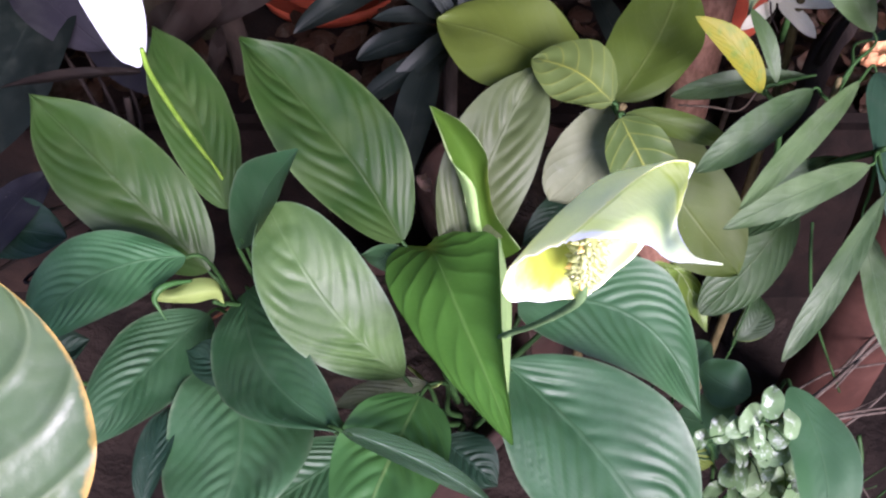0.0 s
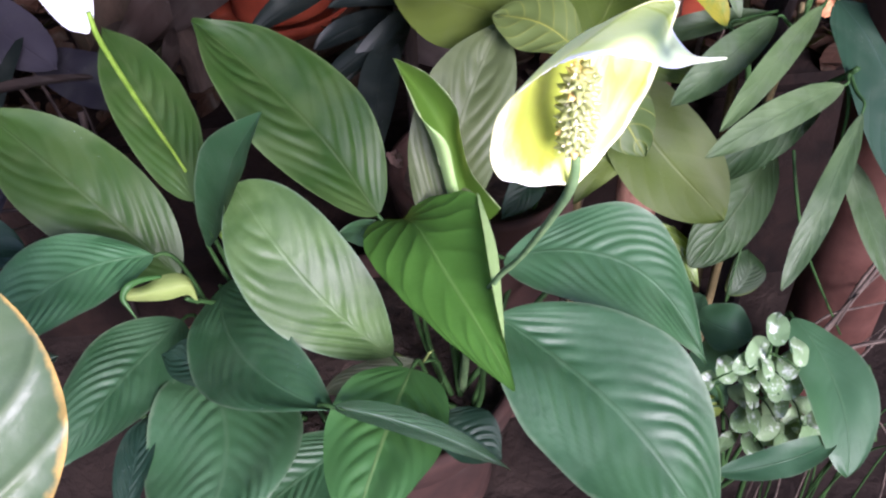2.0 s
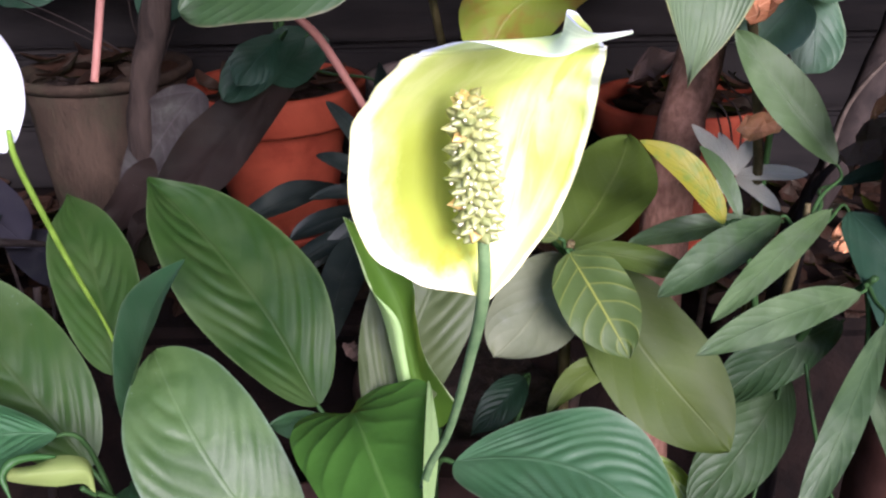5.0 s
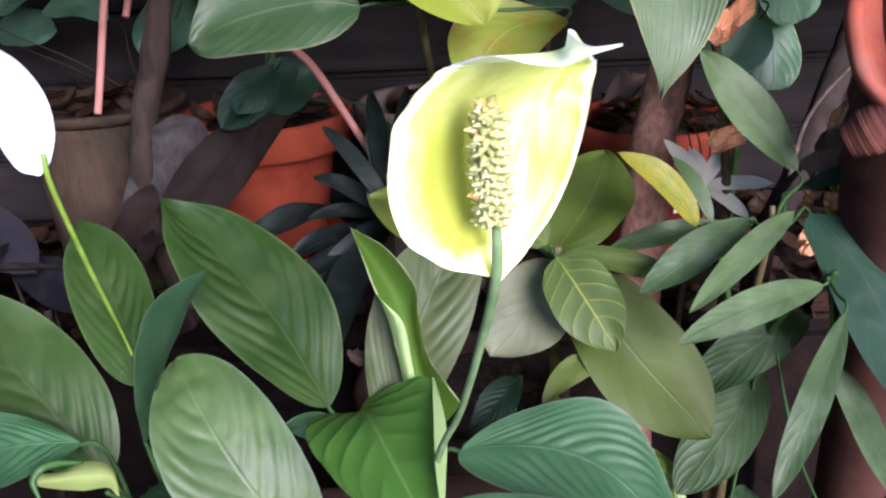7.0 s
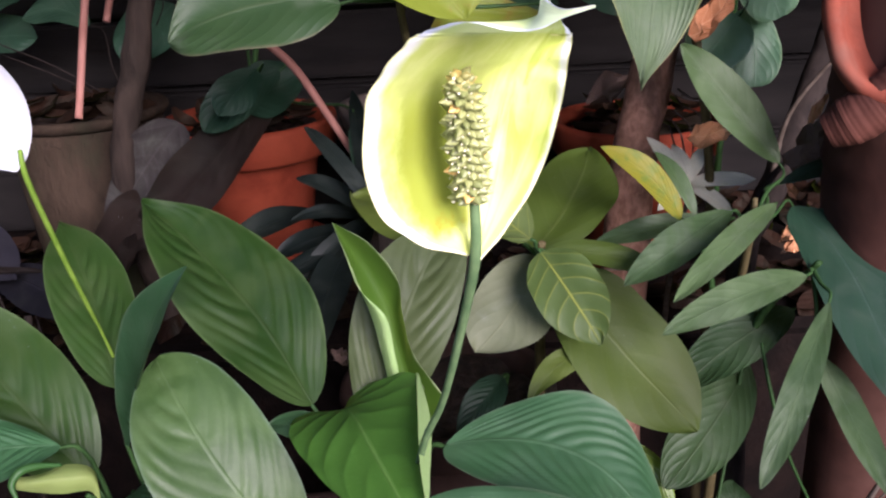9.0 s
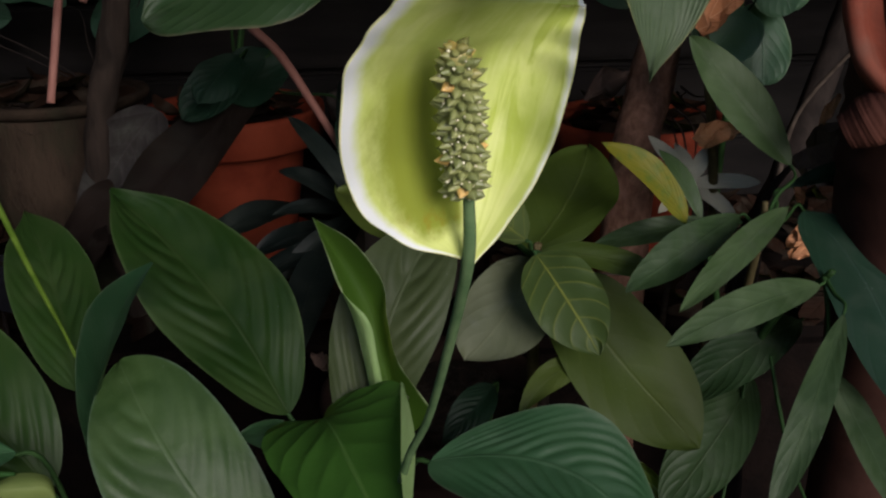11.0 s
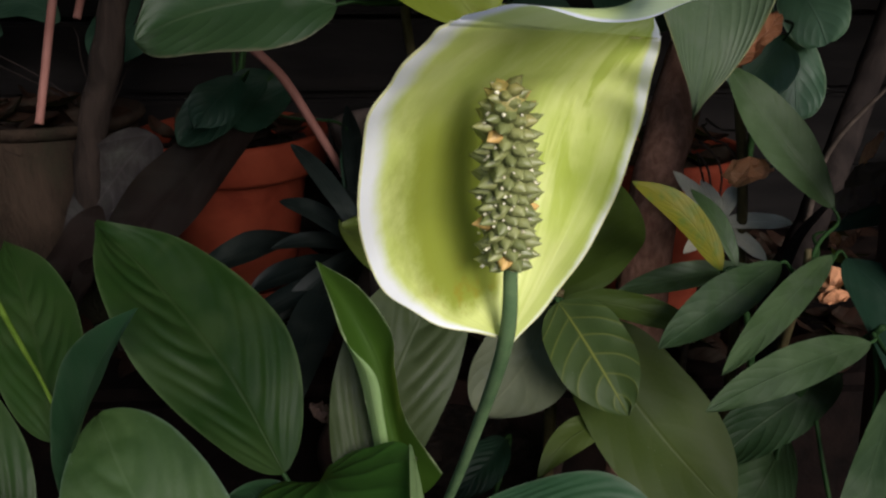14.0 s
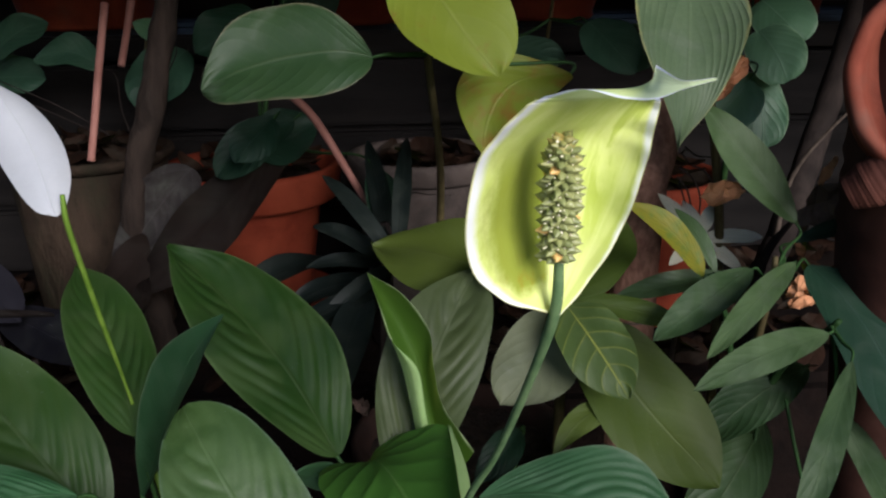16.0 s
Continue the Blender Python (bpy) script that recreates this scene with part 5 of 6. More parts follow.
for k, args in enumerate((spec((0.201, 0.262, 0.361), (0.208, 0.283, 0.366), (0.029, -0.259, 0.965), 0.015, peak=0.50, bow=0.000), spec((0.192, 0.267, 0.336), (0.206, 0.286, 0.341), (0.029, -0.255, 0.967), 0.015, peak=0.50, bow=0.000), spec((0.196, 0.270, 0.315), (0.195, 0.291, 0.320), (0.029, -0.252, 0.967), 0.016, peak=0.50, bow=-0.000), spec((0.220, 0.285, 0.313), (0.242, 0.293, 0.314), (0.029, -0.254, 0.967), 0.015, peak=0.50, bow=0.000), spec((0.208, 0.257, 0.322), (0.201, 0.273, 0.326), (0.029, -0.248, 0.968), 0.015, peak=0.50, bow=-0.000), spec((0.207, 0.272, 0.323), (0.228, 0.276, 0.324), (0.029, -0.251, 0.968), 0.015, peak=0.50, bow=0.000), spec((0.201, 0.266, 0.294), (0.201, 0.285, 0.299), (0.029, -0.246, 0.969), 0.015, peak=0.50, bow=-0.000), spec((0.219, 0.271, 0.271), (0.225, 0.288, 0.275), (0.028, -0.242, 0.970), 0.013, peak=0.50, bow=0.000), spec((0.210, 0.258, 0.316), (0.228, 0.271, 0.319), (0.029, -0.246, 0.969), 0.014, peak=0.50, bow=0.000), spec((0.200, 0.254, 0.284), (0.202, 0.275, 0.289), (0.028, -0.240, 0.970), 0.016, peak=0.50, bow=-0.000), spec((0.213, 0.259, 0.262), (0.227, 0.278, 0.266), (0.028, -0.237, 0.971), 0.015, peak=0.50, bow=0.000),
                          spec((0.227, 0.268, 0.252), (0.253, 0.281, 0.254), (0.028, -0.237, 0.971), 0.018, peak=0.50, bow=0.000), spec((0.232, 0.254, 0.290), (0.259, 0.264, 0.292), (0.028, -0.239, 0.971), 0.018, peak=0.50, bow=0.000), spec((0.167, 0.265, 0.319), (0.174, 0.279, 0.322), (0.029, -0.249, 0.968), 0.011, peak=0.50, bow=0.000), spec((0.181, 0.271, 0.317), (0.187, 0.290, 0.321), (0.029, -0.252, 0.967), 0.014, peak=0.50, bow=0.000), spec((0.163, 0.280, 0.282), (0.189, 0.280, 0.281), (0.029, -0.245, 0.969), 0.019, peak=0.50, bow=0.000), spec((0.212, 0.253, 0.301), (0.220, 0.269, 0.304), (0.028, -0.242, 0.970), 0.012, peak=0.50, bow=0.000), spec((0.233, 0.250, 0.263), (0.250, 0.272, 0.268), (0.028, -0.234, 0.972), 0.017, peak=0.50, bow=0.000), spec((0.206, 0.256, 0.254), (0.209, 0.276, 0.258), (0.028, -0.235, 0.972), 0.015, peak=0.50, bow=-0.000), spec((0.185, 0.266, 0.249), (0.203, 0.279, 0.252), (0.028, -0.236, 0.971), 0.014, peak=0.50, bow=0.000), spec((0.215, 0.241, 0.264), (0.223, 0.263, 0.269), (0.028, -0.231, 0.973), 0.017, peak=0.50, bow=0.000), spec((0.228, 0.267, 0.317), (0.244, 0.280, 0.319), (0.029, -0.249, 0.968), 0.013, peak=0.50, bow=0.000),
                          spec((0.195, 0.275, 0.321), (0.205, 0.289, 0.324), (0.029, -0.253, 0.967), 0.011, peak=0.50, bow=0.000), spec((0.208, 0.275, 0.284), (0.193, 0.289, 0.288), (0.029, -0.246, 0.969), 0.018, peak=0.50, bow=-0.000), spec((0.214, 0.259, 0.331), (0.219, 0.276, 0.335), (0.029, -0.250, 0.968), 0.012, peak=0.50, bow=0.000), spec((0.183, 0.269, 0.332), (0.204, 0.281, 0.334), (0.029, -0.253, 0.967), 0.015, peak=0.50, bow=0.000), spec((0.242, 0.261, 0.259), (0.236, 0.275, 0.262), (0.028, -0.236, 0.971), 0.014, peak=0.50, bow=-0.000), spec((0.218, 0.267, 0.263), (0.213, 0.288, 0.269), (0.028, -0.241, 0.970), 0.018, peak=0.50, bow=-0.000), spec((0.218, 0.260, 0.342), (0.221, 0.279, 0.347), (0.029, -0.254, 0.967), 0.014, peak=0.50, bow=-0.000), spec((0.205, 0.267, 0.325), (0.213, 0.282, 0.329), (0.029, -0.251, 0.967), 0.011, peak=0.50, bow=0.000), spec((0.242, 0.258, 0.253), (0.248, 0.276, 0.257), (0.028, -0.235, 0.972), 0.013, peak=0.50, bow=0.000), spec((0.249, 0.271, 0.268), (0.236, 0.288, 0.273), (0.028, -0.242, 0.970), 0.019, peak=0.50, bow=-0.000), spec((0.208, 0.255, 0.315), (0.211, 0.273, 0.320), (0.029, -0.246, 0.969), 0.013, peak=0.50, bow=0.000), spec((0.199, 0.265, 0.314), (0.193, 0.278, 0.318), (0.029, -0.248, 0.968), 0.012, peak=0.50, bow=-0.000), spec((0.191, 0.264, 0.276), (0.208, 0.278, 0.279), (0.028, -0.241, 0.970), 0.014, peak=0.50, bow=0.000), spec((0.225, 0.280, 0.290), (0.212, 0.288, 0.292), (0.029, -0.248, 0.968), 0.014, peak=0.50, bow=-0.000), spec((0.201, 0.259, 0.333), (0.202, 0.276, 0.337), (0.029, -0.251, 0.968), 0.012, peak=0.50, bow=-0.000), spec((0.204, 0.256, 0.276), (0.220, 0.270, 0.279), (0.028, -0.238, 0.971), 0.013, peak=0.50, bow=0.000), spec((0.221, 0.281, 0.322), (0.238, 0.284, 0.322), (0.029, -0.253, 0.967), 0.012, peak=0.50, bow=0.000), spec((0.228, 0.273, 0.266), (0.245, 0.284, 0.268), (0.028, -0.241, 0.970), 0.013, peak=0.50, bow=0.000))):
    tilt = Vector((0.45 * math.sin(k * 2.3), -0.35 + 0.35 * math.sin(k * 3.7), 0.9))
    args = (*args[:2], tilt, args[3] * (0.92 + 0.2 * math.sin(k * 1.9)), args[4])
    node = min(sprigs, key=lambda q: (q - Vector(args[0])).length + 0.6 * max(0.0, q.z - args[0][2]))
    stalked(small, YELLOW if k == 15 else VARIEG, args, node, STEM, 0.0006, (0, 0, 0.001), cup=0.1, full=0.72, arch=0.002, nu=16, nv=8)
weed = root("ground_plant", (0.25, 0.33, 0.0), "single broad dark green leaf rising from the earth", "plant")
stalked(weed, COOL, spec((0.232, 0.303, 0.335), (0.237, 0.210, 0.300), (0.024, -0.351, 0.936), 0.044, peak=0.53, bow=0.008), (0.25, 0.33, 0.0), STEM, 0.002, (0, 0, 0), cup=0.15, full=1.1, arch=0.008, nu=70, nv=28, quilt=0.0022, count=12)
weed = root("ground_plant", (0.25, 0.45, 0.0), "seedling with one olive leaf on a thin stalk", "plant")
stalked(weed, OLIVE, spec((0.238, 0.409, 0.244), (0.261, 0.440, 0.261), (0.014, -0.504, 0.864), 0.027, peak=0.54, bow=-0.005), (0.235, 0.43, 0.0), STEM, 0.0012, (0, 0, 0), cup=0.15, full=1.0, arch=0.003)
weed = root("ground_plant", (0.17, 0.33, 0.0), "dark green leaf low among the peace lily's leaves", "plant")
for args in (spec((0.184, 0.338, 0.307), (0.217, 0.319, 0.301), (0.029, -0.264, 0.964), 0.038, peak=0.52, bow=-0.006), spec((0.166, 0.356, 0.268), (0.205, 0.379, 0.280), (0.014, -0.497, 0.868), 0.027, peak=0.50, bow=-0.002), spec((0.164, 0.309, 0.288), (0.191, 0.280, 0.277), (0.043, -0.328, 0.944), 0.062, peak=0.27, bow=0.010), spec((0.161, 0.215, 0.308), (0.238, 0.231, 0.310), (0.044, -0.312, 0.949), 0.019, peak=0.50, bow=-0.005)):
    stalked(weed, COOL, args, (0.17, 0.33, 0.0), STEM, 0.0015, (0, 0, 0), cup=0.2, arch=0.006)

# ---- grass by the jar ----
tuft = root("grass_tuft", (0.285, 0.29, 0.0), "thin dull green grass blades rising beside the jar", "grass")
dice = random.Random(12)
for k in range(15):
    x, y = 0.285 + dice.uniform(-0.03, 0.05), 0.29 + dice.uniform(-0.03, 0.06)
    tall, lean_x, lean_y = dice.uniform(0.19, 0.29), dice.uniform(-0.05, 0.06), dice.uniform(-0.05, 0.03)
    tube("blade", [(x, y, -0.005), (x + lean_x * 0.15, y + lean_y * 0.15, tall * 0.5), (x + lean_x * 0.5, y + lean_y * 0.5, tall * 0.85), (x + lean_x, y + lean_y, tall)], [0.0011, 0.0010, 0.0008, 0.0003], STEM if k % 3 else TWIG, tuft, 5, 6)

# ---- silver plant ----
silver = root("silver_plant", (0.27, 0.66, LEDGE), "small plant with narrow silver-grey leaves", "plant")
CROWN = Vector((0.275, 0.625, 0.415))
tube("trunk", [CROWN + Vector((0, 0, 0.01)), CROWN, (0.272, 0.65, 0.34), (0.27, 0.66, LEDGE - 0.01)], [0.0015, 0.002, 0.0025, 0.003], TWIG, silver)
for args in (spec((0.265, 0.600, 0.437), (0.239, 0.633, 0.468), (0.013, -0.684, 0.730), 0.014, peak=0.49, bow=-0.000), spec((0.270, 0.608, 0.434), (0.325, 0.608, 0.433), (0.013, -0.681, 0.733), 0.014, peak=0.50, bow=0.000), spec((0.268, 0.604, 0.438), (0.285, 0.625, 0.458), (0.013, -0.683, 0.730), 0.012, peak=0.50, bow=0.000), spec((0.272, 0.613, 0.430), (0.302, 0.592, 0.410), (0.013, -0.678, 0.735), 0.014, peak=0.50, bow=0.000), spec((0.269, 0.613, 0.430), (0.241, 0.596, 0.415), (0.013, -0.678, 0.735), 0.012, peak=0.50, bow=-0.000), spec((0.268, 0.601, 0.436), (0.260, 0.629, 0.462), (0.013, -0.683, 0.730), 0.013, peak=0.49, bow=-0.000)):
    leaf(silver, SILVER, *args[:4], **{**args[4], "cup": 0.2, "full": 0.9, "arch": 0.003, "nv": 8, "nu": 18})

# ---- dry leaves ----
dry = root("dead_plant", (-0.20, 0.74, LEDGE), "withered plant with drooping dry brown leaves", "plant")
tube("trunk", [(-0.168, 0.72, 0.665), (-0.184, 0.72, 0.605), (-0.199, 0.715, 0.545), (-0.217, 0.712, 0.485), (-0.228, 0.716, 0.42), (-0.215, 0.74, LEDGE - 0.01)], [0.009, 0.011, 0.012, 0.012, 0.013, 0.014], DRY_BARK, dry, 8, 14, rough=0.35)
for args, m in ((spec((-0.085, 0.735, 0.512), (-0.236, 0.665, 0.372), (0.10, -0.80, 0.59), 0.056, peak=0.45, bow=0.012), DEAD), (spec((-0.172, 0.722, 0.482), (-0.248, 0.700, 0.375), (0.25, -0.85, 0.46), 0.052, peak=0.35, bow=-0.006), ASHEN),
                (spec((-0.200, 0.715, 0.425), (-0.262, 0.640, 0.365), (0.05, -0.75, 0.66), 0.040, peak=0.50, bow=0.004), DEAD), (spec((-0.190, 0.548, 0.391), (-0.186, 0.594, 0.422), (0.015, -0.559, 0.829), 0.014, peak=0.49, bow=-0.002), DEAD)):
    leaf(dry, m, *args[:4], **{**args[4], "cup": 0.14, "full": 1.0, "arch": 0.008, "ripple": 0.16, "nu": 50, "nv": 18, "quilt": 0.003, "count": 8})
for args in (spec((-0.243, 0.544, 0.412), (-0.356, 0.526, 0.409), (0.030, -0.326, 0.945), 0.012, peak=0.46, bow=0.002),):
    tagged(leaf(None, DEAD, *args[:4], **{**args[4], "cup": 0.5, "full": 0.6, "arch": 0.008}, name="dry_grass"), "thin dry reddish-brown grass lying over dark leaves", "dry grass")
for base, tip, face, wide, peak, what in (((0.258, 0.577, 0.478), (0.287, 0.569, 0.487), (-0.23, -0.84, 0.43), 0.020, 0.45, "crumpled tan dry leaf by the pot"),
                                         ((0.257, 0.584, 0.555), (0.283, 0.580, 0.586), (-0.50, -0.90, 0.24), 0.020, 0.40, "orange-tan dry leaf caught between green leaves"),
                                         ((0.361, 0.627, 0.369), (0.385, 0.622, 0.387), (-0.40, -0.69, 0.72), 0.017, 0.55, "bright orange-tan dry leaf on a stem"),
                                         ((0.367, 0.631, 0.359), (0.387, 0.625, 0.367), (-0.41, -0.72, 0.64), 0.013, 0.45, "pinkish dry leaf on a twig"),
                                         ((0.344, 0.590, 0.435), (0.349, 0.583, 0.423), (-0.22, -0.83, 0.39), 0.008, 0.35, "small pale tan scrap of dry leaf"),
                                         ((0.330, 0.557, 0.456), (0.359, 0.552, 0.490), (-0.53, -0.75, 0.53), 0.030, 0.60, "broad brown dry leaf hanging by the jar"),
                                         ((0.341, 0.556, 0.491), (0.352, 0.556, 0.513), (-0.74, -0.82, 0.31), 0.008, 0.35, "thin curled tan dry leaf by the jar"),
                                         ((-0.018, 0.467, 0.371), (-0.011, 0.454, 0.367), (0.030, -0.307, 0.951), 0.011, 0.51, "crumpled orange-brown dry leaf under the peace lily"),
                                         ((0.266, 0.810, 0.486), (0.221, 0.786, 0.464), (0.012, -0.694, 0.720), 0.030, 0.50, "brown dry leaf in the pot")):
    scrap = leaf(None, DUN if "brown" in what else TAN, base, tip, face, wide, peak=peak, cup=0.3, full=0.45, taper=0.5, arch=0.003, ripple=0.22, roll=0.2, twist=0.6, nu=6, nv=4, name="dry_leaf")
    crush = random.Random(what)
    for q in scrap.data.vertices:
        q.co += Vector((crush.uniform(-1, 1), crush.uniform(-1, 1), crush.uniform(-1, 1))) * wide * 0.11
    scrap.data.polygons.foreach_set("use_smooth", [False] * len(scrap.data.polygons))
    tagged(scrap, what, "dry leaf", "dry leaves")

# ---- litter of dead leaves and twigs among the pots ----
random.seed(41)
LITTER = leaf_material("leaf litter", (0.030, 0.014, 0.009), (0.085, 0.040, 0.024), (0.09, 0.05, 0.03), count=5, lean=0.2, ribs=0.0006, lines=0.3, rough=0.8, glow=0.05, dust=0.15, deep=0.26, sheen=0.05)
STANDING = ((-0.146, 0.900, 0.09), (0.285, 0.850, 0.085), (-0.312, 0.862, 0.092), (0.045, 0.800, 0.08))
verts, faces, uvs = [], [], []
for k in range(560):
    for _ in range(20):
        x, y = random.uniform(-0.62, 0.62), random.uniform(0.675, 1.03)
        if all((x - a) ** 2 + (y - b) ** 2 > c * c for a, b, c in STANDING):
            break
    level = LEDGE
    if k >= 420:
        a, b, c, level = random.choice(((-0.312, 0.862, 0.065, 0.458), (-0.146, 0.900, 0.072, 0.432), (0.285, 0.850, 0.066, 0.420), (0.045, 0.800, 0.05, 0.447)))
        turn, far = random.uniform(0, 6.28), c * math.sqrt(random.random())
        x, y = a + far * math.cos(turn), b + far * math.sin(turn)
    size, slim, curl = random.uniform(0.020, 0.055), random.uniform(0.22, 0.42), random.uniform(-0.5, 0.9)
    turn = pose(x, y, level + 0.004 + size * abs(curl) * 0.2 + 0.02 * random.random() ** 2, random.uniform(-28, 28), random.uniform(-28, 28), random.uniform(0, 360))
    n0 = len(verts)
    for i in range(6):
        u = i / 5
        wide = size * slim * (math.sin(math.pi * (0.04 + 0.94 * u)) ** 0.8) * random.uniform(0.85, 1.15)
        for j in (-1.0, -0.5, 0.0, 0.5, 1.0):
            verts.append(turn @ Vector((wide * j, size * (u - 0.5), curl * (abs(j) * wide * 0.7 + size * 0.35 * (2 * u - 1) ** 2) + random.uniform(-0.001, 0.001))))
            uvs.append((u, (j + 1) / 2))
    faces += [(n0 + i * 5 + j, n0 + i * 5 + j + 1, n0 + i * 5 + j + 6, n0 + i * 5 + j + 5) for i in range(5) for j in range(4)]
tagged(mesh_object("leaf_litter", verts, faces, LITTER, None, uvs), "crumpled reddish-brown dead leaves lying among the pots", "leaf litter", kind="stuff")

# ---- pots ----
pot(-0.146, 0.900, LEDGE + 0.012, 0.165, 0.098, 0.060, "terracotta flower pot with a banded rim on a saucer", band=0.036, neck=0.88, group="terracotta pots")
v, f = turned([(0.0, 0.0), (0.075, 0.0), (0.080, 0.004), (0.088, 0.020), (0.085, 0.021), (0.077, 0.008), (0.0, 0.0075)])
tagged(mesh_object("saucer", moved(v, (-0.146, 0.900, LEDGE + 0.002)), f, TERRACOTTA), "terracotta saucer under the flower pot", "saucer")
pot(0.285, 0.850, LEDGE, 0.165, 0.090, 0.064, "terracotta flower pot with a banded rim behind the trunk", band=0.034, neck=0.88, group="terracotta pots")
pot(-0.312, 0.862, LEDGE, 0.205, 0.086, 0.070, "old brown clay pot with a crumbling rim", OLD_CLAY, 0.010, wobble=0.03)
pot(0.045, 0.800, LEDGE, 0.205, 0.075, 0.060, "weathered grey clay pot half filled with soil", GREY_CLAY, 0.02, 0.03, wobble=0.05)
pot(0.06, 0.54, 0.0, 0.30, 0.085, 0.06, "terracotta pot, darkened for shade, behind the peace lily", SHADED_TERRACOTTA, 0.03)
pot(-0.40, 1.20, BENCH, 0.16, 0.13, 0.09, "dark red clay pot by the fence", group="pots by the fence")
pot(-0.03, 1.17, BENCH, 0.14, 0.10, 0.06, "red clay pot by the fence", group="pots by the fence")
pot(0.24, 1.20, BENCH, 0.15, 0.11, 0.07, "dark red clay pot by the fence", group="pots by the fence")
pot(0.55, 1.18, BENCH, 0.15, 0.12, 0.08, "dark red clay pot by the fence", group="pots by the fence")

# terracotta planting jar with pockets in its side
jar = root("strawberry_jar", (0.368, 0.468, 0.0), "tall ribbed terracotta jar with open pockets in its side", "jar")
outline = [(0.0, 0.0), (0.052, 0.0), (0.056, 0.006)]
for k in range(72):
    z = 0.012 + k * 0.009
    swell = 0.038 + 0.015 * min(1.0, max(0.0, (z - 0.30) / 0.20))
    outline.append((swell + (0.0014 * math.sin(k * 2.4) if 0.47 < z < 0.56 else 0), z))
outline += [(0.050, 0.662), (0.058, 0.668), (0.059, 0.690), (0.054, 0.694), (0.048, 0.690), (0.042, 0.660), (0.0, 0.655)]
v, f = turned(outline, 64, 0.008)
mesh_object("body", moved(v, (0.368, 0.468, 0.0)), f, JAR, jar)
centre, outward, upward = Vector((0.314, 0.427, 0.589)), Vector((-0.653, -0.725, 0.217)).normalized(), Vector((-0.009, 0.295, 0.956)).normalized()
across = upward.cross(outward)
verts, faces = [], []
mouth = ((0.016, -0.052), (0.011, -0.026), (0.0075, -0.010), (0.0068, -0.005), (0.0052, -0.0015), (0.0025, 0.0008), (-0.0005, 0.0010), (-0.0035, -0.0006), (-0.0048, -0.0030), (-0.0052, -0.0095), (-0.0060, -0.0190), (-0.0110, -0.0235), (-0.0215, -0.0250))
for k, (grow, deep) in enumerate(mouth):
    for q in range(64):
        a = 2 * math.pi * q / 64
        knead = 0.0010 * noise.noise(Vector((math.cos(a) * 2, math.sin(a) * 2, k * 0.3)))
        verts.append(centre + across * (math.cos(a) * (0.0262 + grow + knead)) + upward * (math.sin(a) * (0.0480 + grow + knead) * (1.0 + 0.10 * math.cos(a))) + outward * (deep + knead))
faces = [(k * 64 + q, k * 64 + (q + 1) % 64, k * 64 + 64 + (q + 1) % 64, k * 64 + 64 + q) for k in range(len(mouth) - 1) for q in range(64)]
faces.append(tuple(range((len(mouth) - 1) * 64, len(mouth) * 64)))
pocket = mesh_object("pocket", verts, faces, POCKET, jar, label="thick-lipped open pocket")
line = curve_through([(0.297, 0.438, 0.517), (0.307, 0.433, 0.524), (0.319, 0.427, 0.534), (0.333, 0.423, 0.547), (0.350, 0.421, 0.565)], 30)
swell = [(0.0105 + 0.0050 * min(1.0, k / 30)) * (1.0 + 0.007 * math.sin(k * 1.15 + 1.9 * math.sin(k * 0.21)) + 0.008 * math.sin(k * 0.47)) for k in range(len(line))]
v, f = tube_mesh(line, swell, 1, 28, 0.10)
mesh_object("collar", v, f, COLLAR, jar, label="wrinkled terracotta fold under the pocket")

# ---- stems, stakes and twigs ----
tree = root("small_tree", (0.232, 0.66, 0.0), "brown speckled tree trunk rising among the pots", "tree")
tube("trunk", [(0.292, 0.73, 0.71), (0.285, 0.73, 0.60), (0.262, 0.715, 0.50), (0.243, 0.69, 0.42), (0.232, 0.67, 0.25), (0.23, 0.66, -0.02)], [0.015, 0.018, 0.020, 0.021, 0.022, 0.024], BARK, tree, 8, 16, 0.12)
tube("hanging_root", [(0.261, 0.644, 0.475), (0.262, 0.618, 0.452), (0.262, 0.599, 0.431), (0.268, 0.586, 0.419)], [0.0009, 0.0009, 0.0007], DARK_BARK, tree, 5, 6)
for pts in ([(0.281, 0.7, 0.488), (0.287, 0.688, 0.479), (0.294, 0.676, 0.477), (0.298, 0.664, 0.469)], [(0.28, 0.7, 0.474), (0.29, 0.688, 0.465), (0.293, 0.676, 0.452), (0.289, 0.664, 0.435)], [(0.284, 0.7, 0.493), (0.292, 0.688, 0.487), (0.3, 0.676, 0.488), (0.302, 0.664, 0.484)], [(0.279, 0.7, 0.465), (0.285, 0.688, 0.455), (0.286, 0.676, 0.44), (0.286, 0.664, 0.43)]):
    tube("hanging_root", pts, [0.0011, 0.0010, 0.0009, 0.0006], TWIG, tree, 5, 6)
tree = root("dark_tree", (0.33, 0.60, 0.0), "dark leaning stem of a small tree", "tree")
tube("trunk", [(0.49, 0.79, 0.68), (0.455, 0.765, 0.55), (0.41, 0.72, 0.46), (0.36, 0.66, 0.40), (0.325, 0.62, 0.36), (0.32, 0.60, 0.2), (0.33, 0.60, -0.02)], [0.009, 0.012, 0.013, 0.013, 0.012, 0.014, 0.016], DARK_BARK, tree, 8, 12, 0.2)
tube("branch", [(0.435, 0.64, 0.56), (0.405, 0.66, 0.52), (0.375, 0.67, 0.47), (0.36, 0.66, 0.41)], [0.001, 0.0015, 0.002, 0.003], TWIG, tree)
tube("branch", [(0.345, 0.60, 0.45), (0.328, 0.605, 0.42), (0.322, 0.615, 0.37)], [0.002, 0.004, 0.005], DARK_BARK, tree)
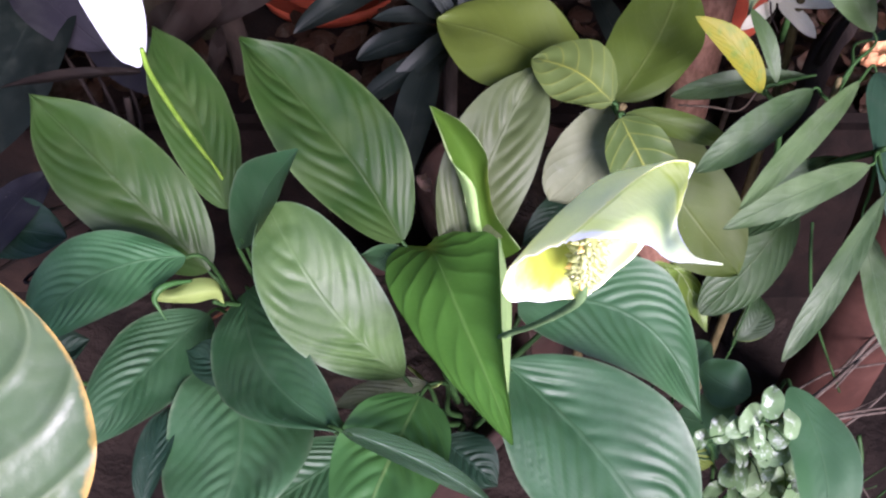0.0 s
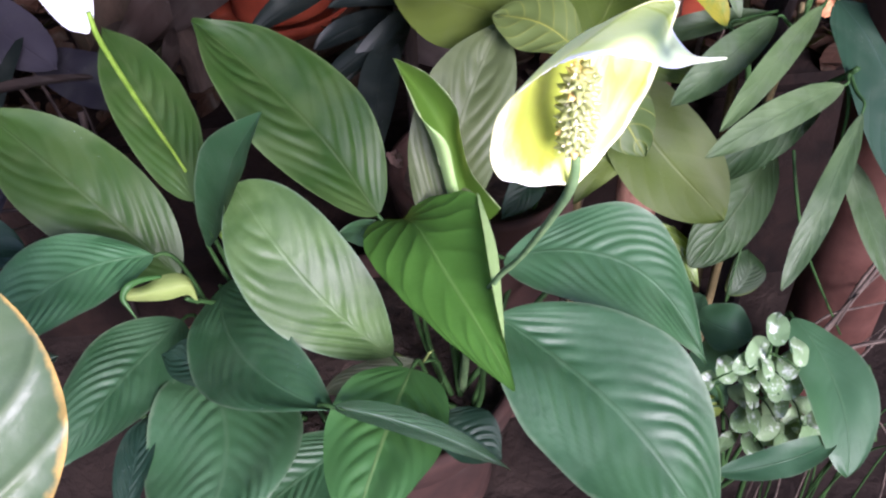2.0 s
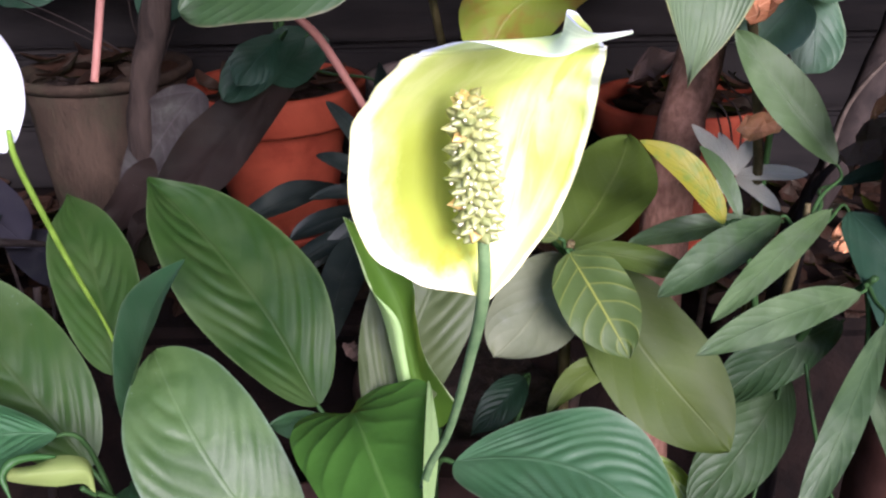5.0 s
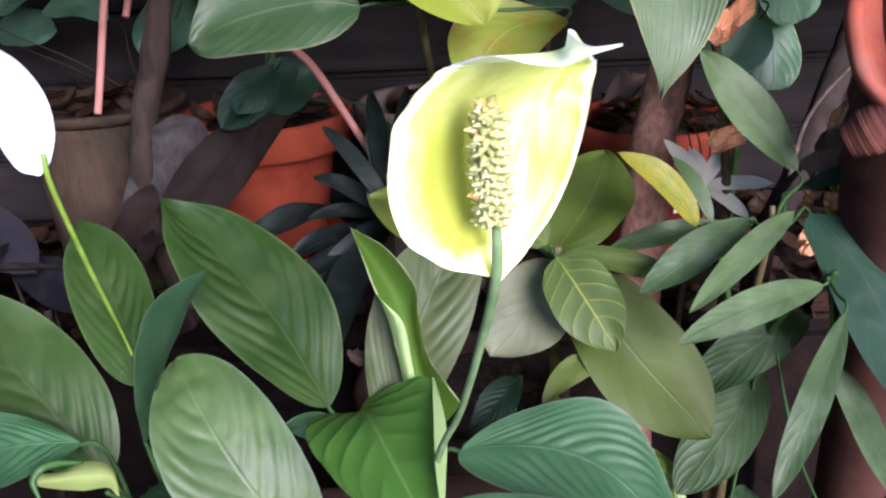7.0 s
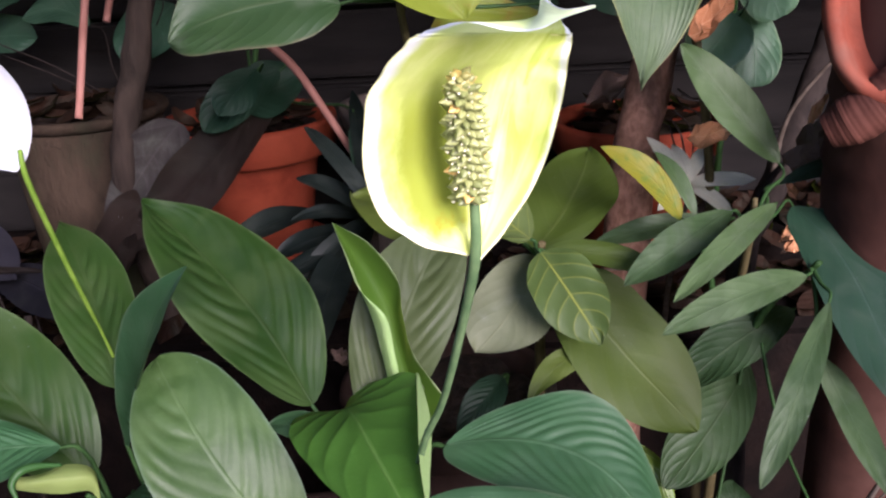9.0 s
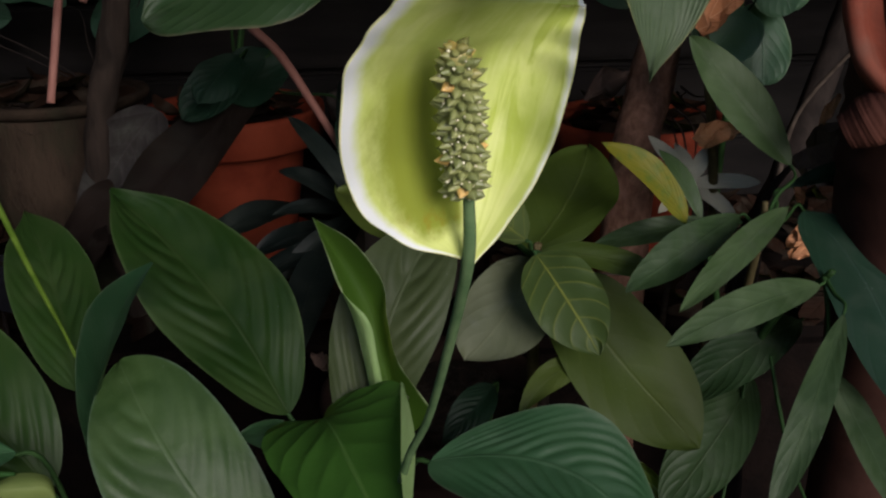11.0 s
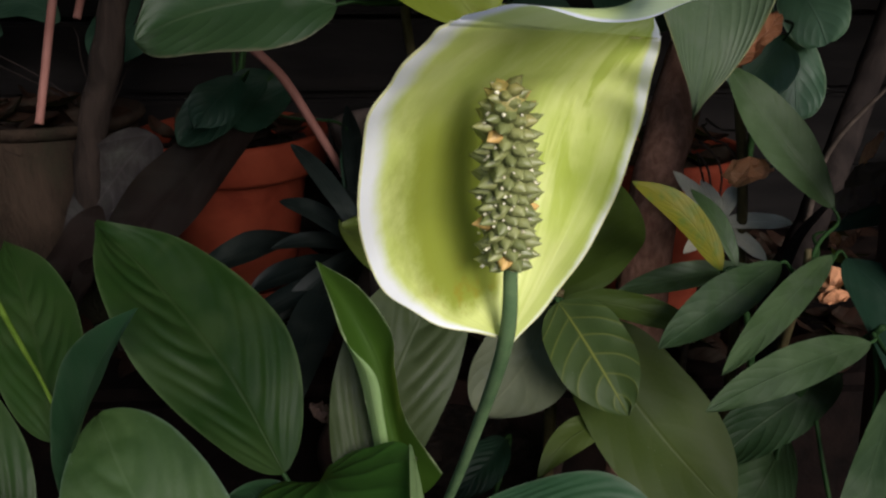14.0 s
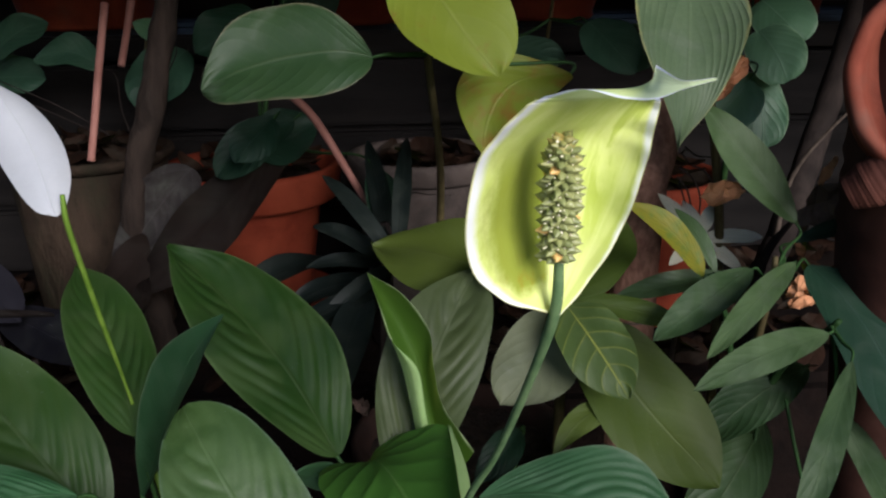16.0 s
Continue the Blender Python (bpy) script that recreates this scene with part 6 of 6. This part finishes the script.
for pts, what in (([(-0.249, 0.782, 0.627), (-0.252, 0.748, 0.570), (-0.253, 0.721, 0.528), (-0.255, 0.702, 0.495)], "upright"), ([(-0.070, 0.644, 0.560), (-0.051, 0.656, 0.536), (-0.028, 0.670, 0.490), (-0.003, 0.681, 0.439)], "leaning"), ([(-0.229, 0.828, 0.660), (-0.232, 0.805, 0.624), (-0.235, 0.785, 0.594), (-0.237, 0.767, 0.571)], "hanging")):
    stick = tube("plant_stake", pts, [0.0036, 0.0036, 0.0034, 0.0034], STAKE, None, 4, 10)
    tagged(stick, f"{what} thin pink stake among the pots", "stake", "plant stakes")
for pts, r, m in (([(0.248, 0.388, 0.402), (0.252, 0.376, 0.373), (0.265, 0.367, 0.329), (0.308, 0.361, 0.242)], 0.0011, STEM), ([(0.333, 0.408, 0.202), (0.349, 0.419, 0.219), (0.375, 0.442, 0.219), (0.407, 0.466, 0.219)], 0.0012, TWIG), ([(0.273, 0.361, 0.242), (0.303, 0.376, 0.247), (0.334, 0.385, 0.243), (0.375, 0.401, 0.229)], 0.001, TWIG), ([(0.234, 0.283, 0.315), (0.258, 0.293, 0.309), (0.285, 0.302, 0.303), (0.326, 0.317, 0.287)], 0.0012, TWIG), ([(0.285, 0.337, 0.283), (0.296, 0.346, 0.293), (0.314, 0.361, 0.295), (0.339, 0.378, 0.298)], 0.0009, TWIG), ([(0.255, 0.304, 0.292), (0.282, 0.313, 0.287), (0.311, 0.321, 0.282), (0.348, 0.329, 0.275)], 0.0011, TWIG), ([(0.181, 0.518, 0.399), (0.207, 0.518, 0.397), (0.229, 0.517, 0.395), (0.239, 0.515, 0.420)], 0.0008, TWIG), ([(0.262, 0.330, 0.262), (0.300, 0.352, 0.290), (0.330, 0.372, 0.318), (0.352, 0.388, 0.345)], 0.0016, TWIG), ([(0.270, 0.350, 0.225), (0.300, 0.360, 0.262), (0.322, 0.378, 0.285), (0.352, 0.400, 0.300)], 0.0019, TWIG), ([(0.250, 0.300, 0.240), (0.285, 0.322, 0.236), (0.318, 0.340, 0.246), (0.350, 0.362, 0.268)], 0.0013, TWIG), ([(0.285, 0.292, 0.294), (0.287, 0.281, 0.283), (0.285, 0.270, 0.273), (0.284, 0.256, 0.260)], 0.0016, STEM)):
    tagged(tube("twig", pts, [r, r * 1.1, r * 0.9, r * 0.7], m, None, 5, 6), "thin dry grey twig" if m is TWIG else "thin green trailing stem", "twig", "twigs")
